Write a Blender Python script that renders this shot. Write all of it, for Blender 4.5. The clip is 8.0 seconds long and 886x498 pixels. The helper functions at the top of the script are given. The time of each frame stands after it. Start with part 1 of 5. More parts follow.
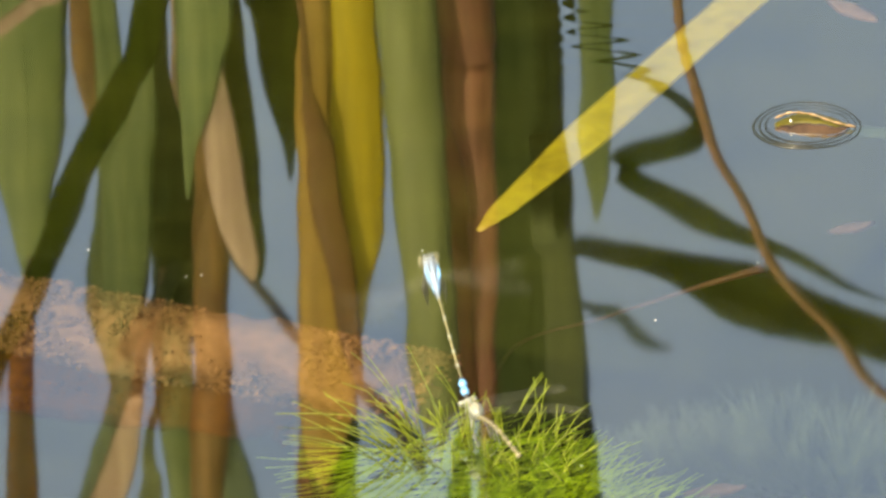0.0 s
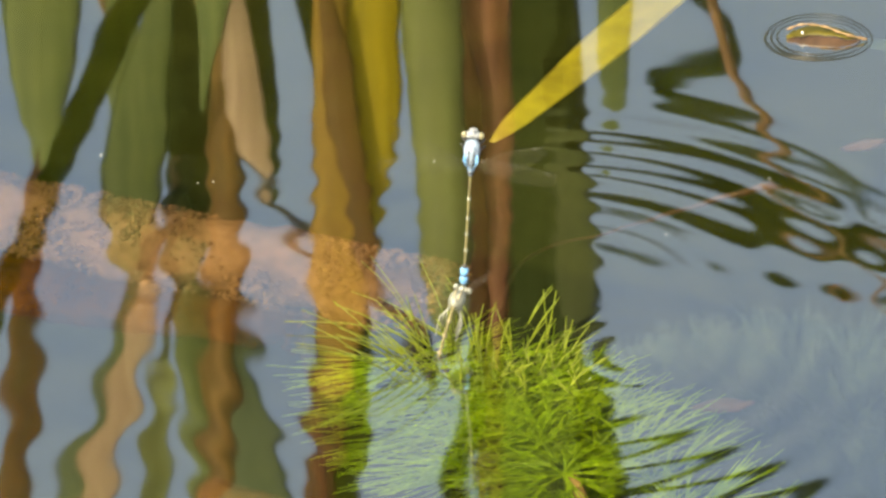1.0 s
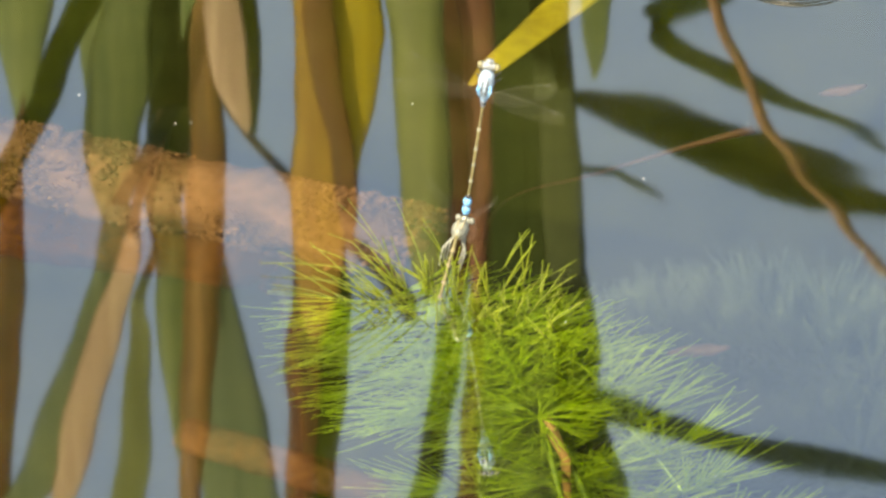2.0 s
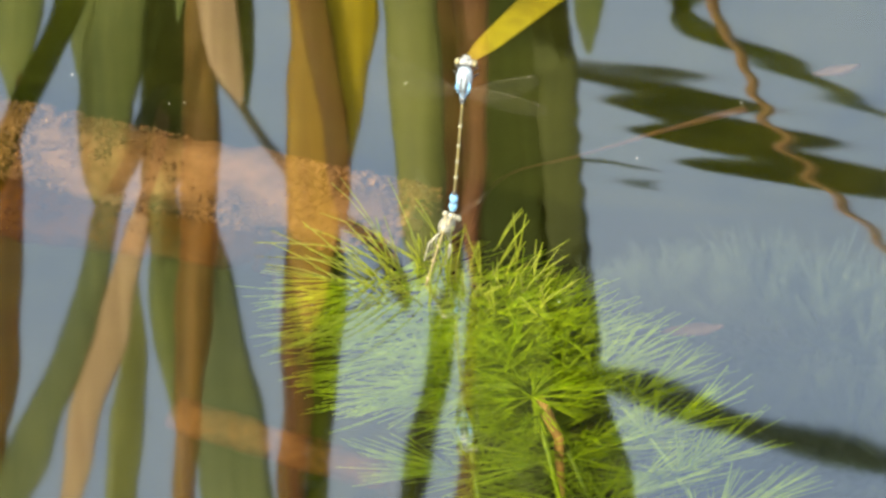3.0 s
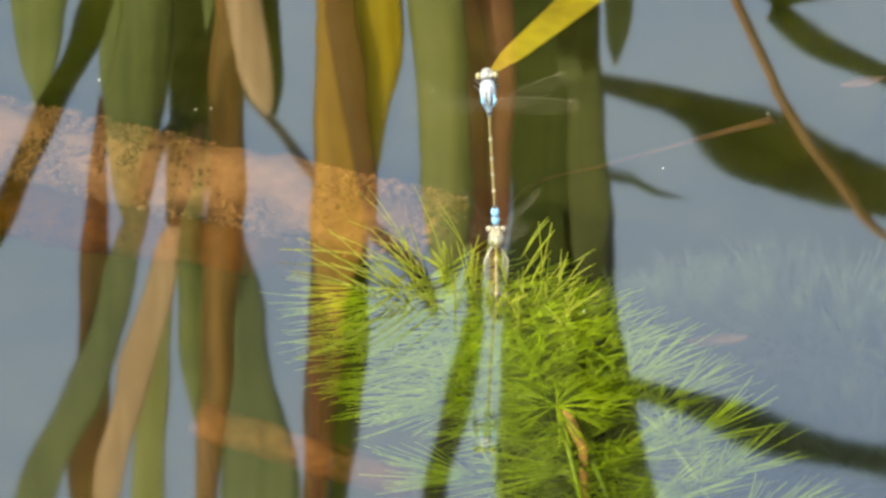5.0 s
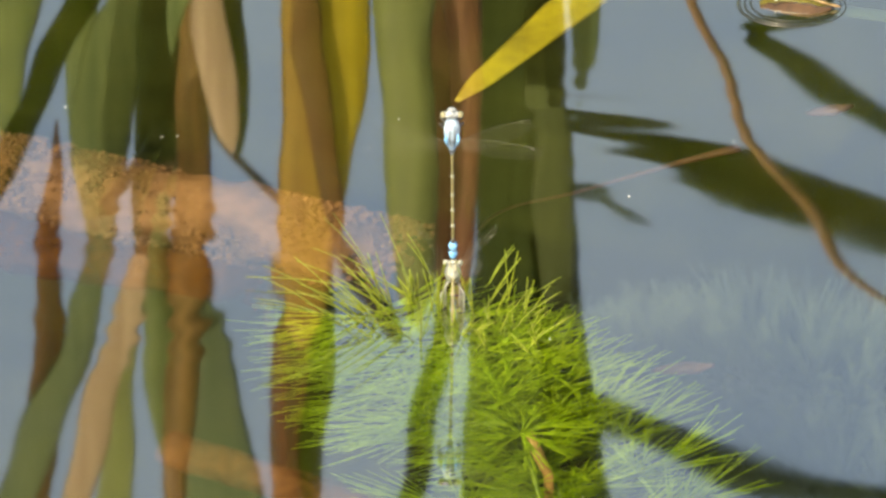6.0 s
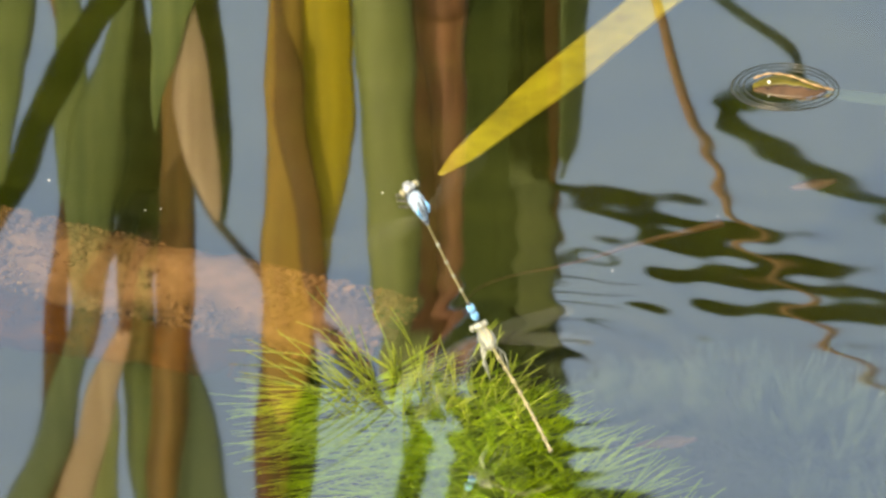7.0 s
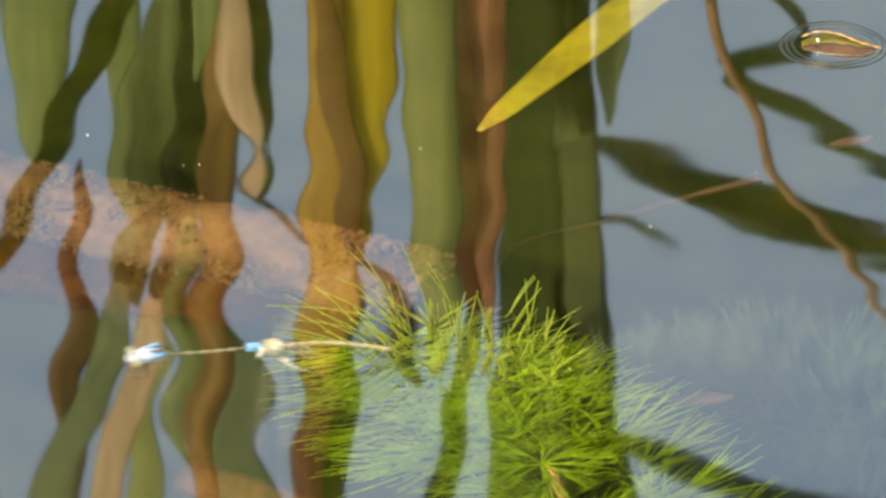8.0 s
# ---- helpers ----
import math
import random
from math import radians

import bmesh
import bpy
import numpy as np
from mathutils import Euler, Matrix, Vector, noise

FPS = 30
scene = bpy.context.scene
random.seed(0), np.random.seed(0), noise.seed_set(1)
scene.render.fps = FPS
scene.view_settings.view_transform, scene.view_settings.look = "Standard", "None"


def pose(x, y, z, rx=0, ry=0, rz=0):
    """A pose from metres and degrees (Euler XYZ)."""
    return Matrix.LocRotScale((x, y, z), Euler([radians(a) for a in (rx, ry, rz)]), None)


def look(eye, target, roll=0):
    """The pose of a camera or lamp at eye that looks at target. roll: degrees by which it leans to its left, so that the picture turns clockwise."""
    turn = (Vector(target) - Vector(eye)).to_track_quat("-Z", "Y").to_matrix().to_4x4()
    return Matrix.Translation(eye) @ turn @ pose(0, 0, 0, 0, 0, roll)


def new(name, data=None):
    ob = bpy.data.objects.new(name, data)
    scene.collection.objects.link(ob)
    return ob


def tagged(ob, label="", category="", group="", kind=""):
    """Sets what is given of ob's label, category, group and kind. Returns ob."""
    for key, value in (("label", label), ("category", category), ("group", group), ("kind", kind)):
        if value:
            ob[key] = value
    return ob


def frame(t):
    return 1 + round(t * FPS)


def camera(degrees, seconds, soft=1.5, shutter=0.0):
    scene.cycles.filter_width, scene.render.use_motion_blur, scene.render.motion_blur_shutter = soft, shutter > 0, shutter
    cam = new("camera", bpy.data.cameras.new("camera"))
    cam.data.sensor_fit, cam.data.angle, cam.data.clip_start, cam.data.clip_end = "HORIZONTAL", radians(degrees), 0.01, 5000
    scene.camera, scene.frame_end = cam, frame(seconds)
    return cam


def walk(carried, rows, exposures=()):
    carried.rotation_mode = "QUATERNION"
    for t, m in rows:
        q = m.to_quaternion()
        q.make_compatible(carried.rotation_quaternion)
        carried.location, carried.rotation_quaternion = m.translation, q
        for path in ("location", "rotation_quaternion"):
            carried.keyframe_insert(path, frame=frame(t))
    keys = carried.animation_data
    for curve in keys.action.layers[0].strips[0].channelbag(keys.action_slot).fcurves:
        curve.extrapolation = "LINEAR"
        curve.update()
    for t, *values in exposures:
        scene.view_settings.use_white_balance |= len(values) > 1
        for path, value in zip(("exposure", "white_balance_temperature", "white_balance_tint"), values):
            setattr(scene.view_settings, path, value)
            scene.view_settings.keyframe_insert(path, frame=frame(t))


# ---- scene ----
PITCH = 60.0                      # degrees from straight down to the middle of the view
EYE = (0.0, -0.9908, 0.5720)


def aim(yaw, pitch, roll, side=0.0):
    """A pose of the long lens in the hand: turned left, raised, leaned, and shifted sideways in metres about the same spot on the water."""
    x, y, z = EYE
    return pose(x + side, y, z, PITCH + pitch, 0, yaw + math.degrees(side / 1.144)) @ pose(0, 0, 0, 0, 0, roll)


cam = camera(8.0, 8.0, soft=2.8, shutter=0.15)
walk(cam, [
    (0.0, aim(0.010, 1.466, -1.60, -0.0045)),
    (0.3, aim(0.031, 1.226, -1.40, -0.0040)),
    (0.5, aim(-0.026, 0.874, -1.20, -0.0035)),
    (0.7, aim(0.072, 0.818, -1.10, -0.0030)),
    (1.0, aim(0.158, 0.659, -0.80, -0.0025)),
    (1.3, aim(0.169, 0.399, -0.60, -0.0020)),
    (1.5, aim(0.230, 0.296, -0.50, -0.0015)),
    (1.7, aim(0.102, 0.210, -0.40, -0.0010)),
    (2.8, aim(-0.230, 0.031, -0.30)),
    (3.0, aim(-0.128, -0.046, -0.30)),
    (3.5, aim(0.020, -0.158, -0.30)),
    (4.0, aim(-0.077, 0.123, -0.10)),
    (4.5, aim(0.000, 0.000, 0.00)),
    (4.7, aim(0.118, -0.015, 0.00)),
    (5.8, aim(-0.061, 0.266, 0.30)),
    (6.0, aim(-0.215, 0.281, 0.30)),
    (6.2, aim(-0.245, 0.307, 0.30)),
    (6.4, aim(-0.266, 0.342, 0.40)),
    (6.5, aim(-0.266, 0.317, 0.50)),
    (6.6, aim(-0.194, 0.399, 0.50)),
    (6.7, aim(-0.245, 0.572, 0.50)),
    (7.0, aim(-0.383, 0.950, 0.50)),
    (7.2, aim(-0.230, 0.874, 0.50)),
    (7.4, aim(-0.041, 0.767, 0.40)),
    (7.5, aim(0.000, 0.649, 0.40, 0.0015)),
    (7.6, aim(0.026, 0.598, 0.40, 0.0020)),
    (7.8, aim(-0.061, 0.572, 0.40, 0.0025)),
    (8.0, aim(0.020, 0.547, 0.40, 0.0025)),
], exposures=[(0.0, 1.62, 8500, 4), (1.5, 1.67, 8500, 4), (3.0, 1.77, 8500, 4), (4.5, 1.70, 8500, 4), (6.0, 1.70, 8500, 4), (7.0, 1.64, 8500, 4), (8.0, 1.65, 8500, 4)])

# ---- light ----
SUN_ELEVATION, SUN_AZIMUTH = 50.0, 212.0     # azimuth clockwise from +y
world = bpy.data.worlds.new("sky")
scene.world = world
world.use_nodes = True
wn = world.node_tree.nodes
sky = wn.new("ShaderNodeTexSky")
sky.sky_type, sky.sun_disc = "NISHITA", False
sky.sun_elevation, sky.sun_rotation = radians(SUN_ELEVATION), radians(SUN_AZIMUTH)
sky.air_density, sky.dust_density, sky.ozone_density = 1.0, 6.6, 1.2
way = wn.new("ShaderNodeTexCoord")
haze = wn.new("ShaderNodeTexNoise")          # thin torn cloud all over the sky
haze.inputs["Scale"].default_value, haze.inputs["Detail"].default_value, haze.inputs["Roughness"].default_value = 14.0, 5.0, 0.6
veil = wn.new("ShaderNodeValToRGB")
veil.color_ramp.elements[0].position, veil.color_ramp.elements[0].color = 0.40, (0.93, 0.98, 1.02, 1)
veil.color_ramp.elements[1].position, veil.color_ramp.elements[1].color = 0.68, (1.31, 1.23, 1.10, 1)
cloudy = wn.new("ShaderNodeMix")
cloudy.data_type, cloudy.blend_type = "RGBA", "MULTIPLY"
cloudy.inputs[0].default_value = 1.0
world.node_tree.links.new(way.outputs["Generated"], haze.inputs["Vector"])
world.node_tree.links.new(haze.outputs[0], veil.inputs[0])
world.node_tree.links.new(sky.outputs[0], cloudy.inputs[6])
world.node_tree.links.new(veil.outputs[0], cloudy.inputs[7])
world.node_tree.links.new(cloudy.outputs[2], wn["Background"].inputs[0])
wn["Background"].inputs[1].default_value = 0.15
sun = new("sun", bpy.data.lights.new("sun", "SUN"))
sun.data.energy, sun.data.angle, sun.data.color = 2.9, radians(0.5), (1.0, 0.94, 0.84)
sa, se = radians(SUN_AZIMUTH), radians(SUN_ELEVATION)
sun.matrix_world = look((math.sin(sa) * math.cos(se) * 5, math.cos(sa) * math.cos(se) * 5, math.sin(se) * 5), (0, 0, 0))


# ---- materials ----
def material(name):
    m = bpy.data.materials.new(name)
    m.use_nodes = True
    m.node_tree.nodes.clear()
    return m, m.node_tree.nodes, m.node_tree.links


def grainy(name, dark, light, stretch=(1, 1, 1), scale=400.0, blotch=60.0, rough=0.55, bump=0.25, through_light=0.0, spec=0.4):
    """A surface mottled at two scales, with fine relief, and for leaves some light passing through."""
    m, n, l = material(name)
    out = n.new("ShaderNodeOutputMaterial")
    tc = n.new("ShaderNodeTexCoord")
    mp = n.new("ShaderNodeMapping")
    mp.inputs["Scale"].default_value = stretch
    l.new(tc.outputs["Object"], mp.inputs[0])
    info = n.new("ShaderNodeObjectInfo")
    fine = n.new("ShaderNodeTexNoise")
    fine.inputs["Scale"].default_value, fine.inputs["Detail"].default_value = scale, 5
    l.new(mp.outputs[0], fine.inputs["Vector"])
    wide = n.new("ShaderNodeTexNoise")
    wide.inputs["Scale"].default_value, wide.inputs["Detail"].default_value = blotch, 3
    l.new(mp.outputs[0], wide.inputs["Vector"])
    mix = n.new("ShaderNodeMath")
    mix.operation = "MULTIPLY_ADD"
    mix.inputs[1].default_value = 0.55
    l.new(fine.outputs[0], mix.inputs[0])
    half = n.new("ShaderNodeMath")
    half.operation = "MULTIPLY"
    half.inputs[1].default_value = 0.45
    l.new(wide.outputs[0], half.inputs[0])
    l.new(half.outputs[0], mix.inputs[2])
    ramp = n.new("ShaderNodeValToRGB")
    ramp.color_ramp.elements[0].position, ramp.color_ramp.elements[0].color = 0.34, (*dark, 1)
    ramp.color_ramp.elements[1].position, ramp.color_ramp.elements[1].color = 0.66, (*light, 1)
    l.new(mix.outputs[0], ramp.inputs[0])
    hue = n.new("ShaderNodeHueSaturation")
    vary = n.new("ShaderNodeMath")
    vary.operation, vary.inputs[1].default_value, vary.inputs[2].default_value = "MULTIPLY_ADD", 0.3, 0.85
    l.new(info.outputs["Random"], vary.inputs[0])
    l.new(vary.outputs[0], hue.inputs["Value"])
    l.new(ramp.outputs[0], hue.inputs["Color"])
    b = n.new("ShaderNodeBsdfPrincipled")
    b.inputs["Roughness"].default_value = rough
    b.inputs["Specular IOR Level"].default_value = spec
    l.new(hue.outputs[0], b.inputs["Base Color"])
    if bump:
        bp = n.new("ShaderNodeBump")
        bp.inputs["Strength"].default_value, bp.inputs["Distance"].default_value = bump, 0.0005
        l.new(fine.outputs[0], bp.inputs["Height"])
        l.new(bp.outputs[0], b.inputs["Normal"])
    if through_light:
        tr = n.new("ShaderNodeBsdfTranslucent")
        l.new(hue.outputs[0], tr.inputs[0])
        mx = n.new("ShaderNodeMixShader")
        mx.inputs[0].default_value = through_light
        l.new(b.outputs[0], mx.inputs[1])
        l.new(tr.outputs[0], mx.inputs[2])
        l.new(mx.outputs[0], out.inputs[0])
    else:
        l.new(b.outputs[0], out.inputs[0])
    return m


def water_material(name, mirror, rough, blur=0.0):
    m, n, l = material(name)
    out = n.new("ShaderNodeOutputMaterial")
    gl = n.new("ShaderNodeBsdfGlossy")
    gl.inputs["Roughness"].default_value = rough
    rf = n.new("ShaderNodeBsdfRefraction")
    rf.inputs["IOR"].default_value, rf.inputs["Roughness"].default_value = 1.33, blur
    rf.inputs[0].default_value = (0.93, 0.97, 0.88, 1)
    mx = n.new("ShaderNodeMixShader")
    mx.inputs[0].default_value = mirror
    l.new(rf.outputs[0], mx.inputs[1])
    l.new(gl.outputs[0], mx.inputs[2])
    l.new(mx.outputs[0], out.inputs[0])
    return m


def membrane_material(name, share):
    m, n, l = material(name)
    out = n.new("ShaderNodeOutputMaterial")
    tp = n.new("ShaderNodeBsdfTransparent")
    pr = n.new("ShaderNodeBsdfPrincipled")
    pr.inputs["Base Color"].default_value, pr.inputs["Roughness"].default_value = (0.55, 0.55, 0.5, 1), 0.25
    mx = n.new("ShaderNodeMixShader")
    mx.inputs[0].default_value = share
    l.new(tp.outputs[0], mx.inputs[1])
    l.new(pr.outputs[0], mx.inputs[2])
    l.new(mx.outputs[0], out.inputs[0])
    return m


LONG = (1, 1, 0.06)     # grain drawn out along upright leaves
M_WATER = water_material("pond_water", 0.36, 0.031, 0.075)
M_MUD = grainy("pond_mud", (0.0037, 0.0046, 0.0007), (0.0170, 0.0176, 0.0040), scale=60, blotch=14, rough=0.9, spec=0.0)
# Dark base colour replaces the dark reeds mirrored on the ripple slopes.
M_RINGDARK = grainy("ring_dark_reflection", (0.006, 0.008, 0.006), (0.012, 0.014, 0.010), scale=200, rough=0.06, bump=0, spec=0.5)
LEAF = dict(stretch=LONG, blotch=170, spec=0.12)
M_GREEN = grainy("leaf_green", (0.058, 0.090, 0.025), (0.118, 0.158, 0.054), through_light=0.25, **LEAF)
M_OLIVE = grainy("leaf_olive", (0.094, 0.115, 0.033), (0.156, 0.184, 0.062), through_light=0.2, **LEAF)
# Near-black copy of the leaf green, with the reeds' shade in its colour.
M_SHADEDEEP = grainy("leaf_green_deep_shade", (0.0044, 0.0088, 0.00055), (0.0143, 0.022, 0.0022), stretch=LONG, rough=0.8, spec=0.0)
# Two less dark copies for leaves behind the stems, shade again in the colour.
M_SHADEDARK = grainy("leaf_green_dark_shade", (0.012, 0.019, 0.006), (0.028, 0.039, 0.014), stretch=LONG, rough=0.75, spec=0.0)
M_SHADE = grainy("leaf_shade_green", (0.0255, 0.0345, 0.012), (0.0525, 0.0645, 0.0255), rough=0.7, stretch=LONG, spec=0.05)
M_RUSSETSHADE = grainy("leaf_russet_shade", (0.04553, 0.01943, 0.001822), (0.0941, 0.04371, 0.005464), rough=0.6, **LEAF)
M_GREY = grainy("leaf_grey_green", (0.036, 0.056, 0.026), (0.075, 0.100, 0.048), rough=0.7, **LEAF)
M_REDSTEM = grainy("stem_red_brown", (0.078, 0.02964, 0.01092), (0.1989, 0.08736, 0.04056), scale=500, rough=0.6, bump=0.5, **LEAF)
M_OLIVEBROWN = grainy("stem_olive_brown", (0.055, 0.028, 0.006), (0.135, 0.075, 0.018), scale=500, rough=0.6, bump=0.5, **LEAF)
M_DARKBROWN = grainy("leaf_dark_brown", (0.026, 0.010, 0.0010), (0.074, 0.028, 0.003), rough=0.7, **LEAF)
M_TAN = grainy("leaf_tan", (0.175, 0.118, 0.070), (0.275, 0.205, 0.128), through_light=0.15, **LEAF)
M_OCHRE = grainy("leaf_ochre", (0.136, 0.07665, 0.01158), (0.2325, 0.1474, 0.02316), through_light=0.2, **LEAF)
M_YELLOW = grainy("leaf_yellow", (0.2139, 0.1676, 0.004624), (0.3584, 0.2832, 0.0104), through_light=0.25, **LEAF)
M_SUNK = grainy("sunken_yellow", (0.132, 0.102, 0.003), (0.245, 0.200, 0.010), (1, 1, 1), scale=250, rough=0.6, through_light=0.2)
M_TWIG = grainy("twig_bark", (0.05875, 0.03133, 0.01175), (0.1567, 0.08813, 0.04113), scale=900, rough=0.7, bump=0.6, spec=0.1)
# Bark darkened in colour to stand for a twig seen against the light.
M_TWIGSHADE = grainy("twig_shade_dark", (0.0090, 0.0060, 0.0015), (0.024, 0.016, 0.005), scale=900, rough=0.7, bump=0.6, spec=0.15)
M_RUST = grainy("rust_twig", (0.022, 0.008, 0.0005), (0.050, 0.018, 0.0009), scale=900, rough=0.7, bump=0.6)
M_PINK = grainy("rotten_pink", (0.09855, 0.04435, 0.0271), (0.1848, 0.09855, 0.06776), scale=500, blotch=150, rough=0.8)
M_ALGAE = grainy("log_algae", (0.062, 0.030, 0.012), (0.122, 0.064, 0.033), scale=420, blotch=70, rough=0.95, bump=0.5, spec=0.0)
M_RUSTALGAE = grainy("rust_algae", (0.015, 0.006, 0.0015), (0.085, 0.038, 0.013), scale=420, blotch=70, rough=0.95, bump=0.9, spec=0.0)
M_RUSTDEEP = grainy("deep_rust_algae", (0.016, 0.005, 0.0006), (0.062, 0.022, 0.003), scale=420, blotch=70, rough=0.95, bump=0.5, spec=0.0)
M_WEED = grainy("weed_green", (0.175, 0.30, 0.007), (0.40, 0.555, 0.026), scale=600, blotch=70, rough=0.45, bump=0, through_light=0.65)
# Darker copy of the weed green: shade between the strands put into colour.
M_WEEDSHADE = grainy("weed_green_shade", (0.092, 0.17, 0.005), (0.24, 0.34, 0.018), scale=600, blotch=70, rough=0.45, bump=0, through_light=0.6)
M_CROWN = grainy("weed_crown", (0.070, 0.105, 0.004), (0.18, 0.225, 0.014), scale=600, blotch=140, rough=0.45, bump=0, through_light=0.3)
M_WEEDSTEM = grainy("weed_stem", (0.140, 0.070, 0.018), (0.245, 0.145, 0.048), scale=600, rough=0.6)
M_PALEWEED = grainy("weed_pale", (0.032, 0.050, 0.026), (0.060, 0.081, 0.044), scale=300, rough=0.6, bump=0, through_light=0.3)
M_SCRAP = grainy("scrap_olive", (0.02925, 0.026, 0.00325), (0.0845, 0.07475, 0.0091), scale=350, rough=0.5, bump=0.4, spec=0.15)
M_SCRAPRIM = grainy("scrap_tan", (0.088, 0.056, 0.024), (0.192, 0.128, 0.064), scale=500, rough=0.3, bump=0.4)
M_SCRAPUNDER = grainy("scrap_brown", (0.014, 0.008, 0.004), (0.050, 0.028, 0.014), scale=400, rough=0.25, bump=0.4)
M_GLINTBEAD = grainy("glint_bead_white", (0.45, 0.48, 0.50), (0.65, 0.68, 0.70), scale=2000, blotch=400, rough=0.05, bump=0, spec=1.0)
M_BLUE = grainy("insect_blue", (0.07, 0.23, 0.50), (0.17, 0.40, 0.68), scale=1500, blotch=900, rough=0.3, bump=0.1)
M_PALE = grainy("insect_pale_blue", (0.05, 0.08, 0.14), (0.24, 0.32, 0.42), scale=3000, blotch=1100, rough=0.35, bump=0.1)
M_BLACK = grainy("insect_black", (0.01, 0.01, 0.012), (0.04, 0.04, 0.04), scale=1500, blotch=400, rough=0.3, bump=0.1)
M_EYE = grainy("insect_eye", (0.08, 0.078, 0.045), (0.175, 0.17, 0.11), scale=2500, blotch=900, rough=0.15, bump=0.1)
M_STRAW = grainy("insect_straw", (0.125, 0.112, 0.066), (0.215, 0.195, 0.125), scale=1500, blotch=400, rough=0.35, bump=0.1)
M_DUN = grainy("insect_dun", (0.07, 0.065, 0.030), (0.16, 0.148, 0.072), scale=1500, blotch=400, rough=0.35, bump=0.1)
M_CREAM = grainy("insect_cream", (0.060, 0.067, 0.055), (0.245, 0.265, 0.240), scale=3000, blotch=1000, rough=0.35, bump=0.1)
M_HEAD = grainy("insect_head", (0.025, 0.03, 0.04), (0.20, 0.23, 0.26), scale=3000, blotch=1500, rough=0.4, bump=0.1)
M_WING = membrane_material("wing_membrane", 0.008)
M_WINGSTILL = membrane_material("wing_membrane_still", 0.018)
M_VEIN = membrane_material("wing_vein", 0.04)


# ---- mesh helpers ----
def part(name, bm, mat, parent=None, label=""):
    me = bpy.data.meshes.new(name)
    bm.to_mesh(me)
    bm.free()
    me.materials.append(mat)
    me.shade_smooth()
    ob = new(name, me)
    ob.parent = parent
    return tagged(ob, label)


def mesh_part(name, verts, faces, mat, parent=None, label=""):
    me = bpy.data.meshes.new(name)
    me.from_pydata(verts, [], faces)
    me.materials.append(mat)
    me.shade_smooth()
    ob = new(name, me)
    ob.parent = parent
    return tagged(ob, label)


def tube(verts, faces, pts, radii, sides=6, flat=1.0, side_dir=None):
    """Adds a tapered tube along pts. With side_dir the section is an oval, wide along it and thin (flat) across."""
    start = len(verts)
    for i, p in enumerate(pts):
        a, b = pts[max(i - 1, 0)], pts[min(i + 1, len(pts) - 1)]
        d = (b - a).normalized()
        if side_dir is None:
            ref = Vector((0, 0, 1)) if abs(d.z) < 0.9 else Vector((1, 0, 0))
            u = d.cross(ref).normalized()
        else:
            u = (side_dir - d * side_dir.dot(d)).normalized()
        w = d.cross(u)
        for k in range(sides):
            an = 2 * math.pi * k / sides
            verts.append(p + u * (radii[i] * math.cos(an)) + w * (radii[i] * flat * math.sin(an)))
    for i in range(len(pts) - 1):
        for k in range(sides):
            k2 = (k + 1) % sides
            faces.append((start + i * sides + k, start + i * sides + k2, start + (i + 1) * sides + k2, start + (i + 1) * sides + k))
    faces.append(tuple(start + k for k in reversed(range(sides))))
    faces.append(tuple(start + (len(pts) - 1) * sides + k for k in range(sides)))


def bend(pts, n):
    """A smooth line through pts (Catmull-Rom), n steps to a stretch."""
    pts = [Vector(p) for p in pts]
    ext = [pts[0] * 2 - pts[1]] + pts + [pts[-1] * 2 - pts[-2]]
    out = []
    for i in range(1, len(ext) - 2):
        a, b, c, d = ext[i - 1:i + 3]
        for k in range(n):
            t = k / n
            out.append(0.5 * (2 * b + (c - a) * t + (2 * a - 5 * b + 4 * c - d) * t * t + (3 * b - a - 3 * c + d) * t ** 3))
    out.append(pts[-1])
    return out


# ---- water and bottom ----
BOTTOM = -0.20
SPEED = 0.38            # metres a second at which the ripples run to the right


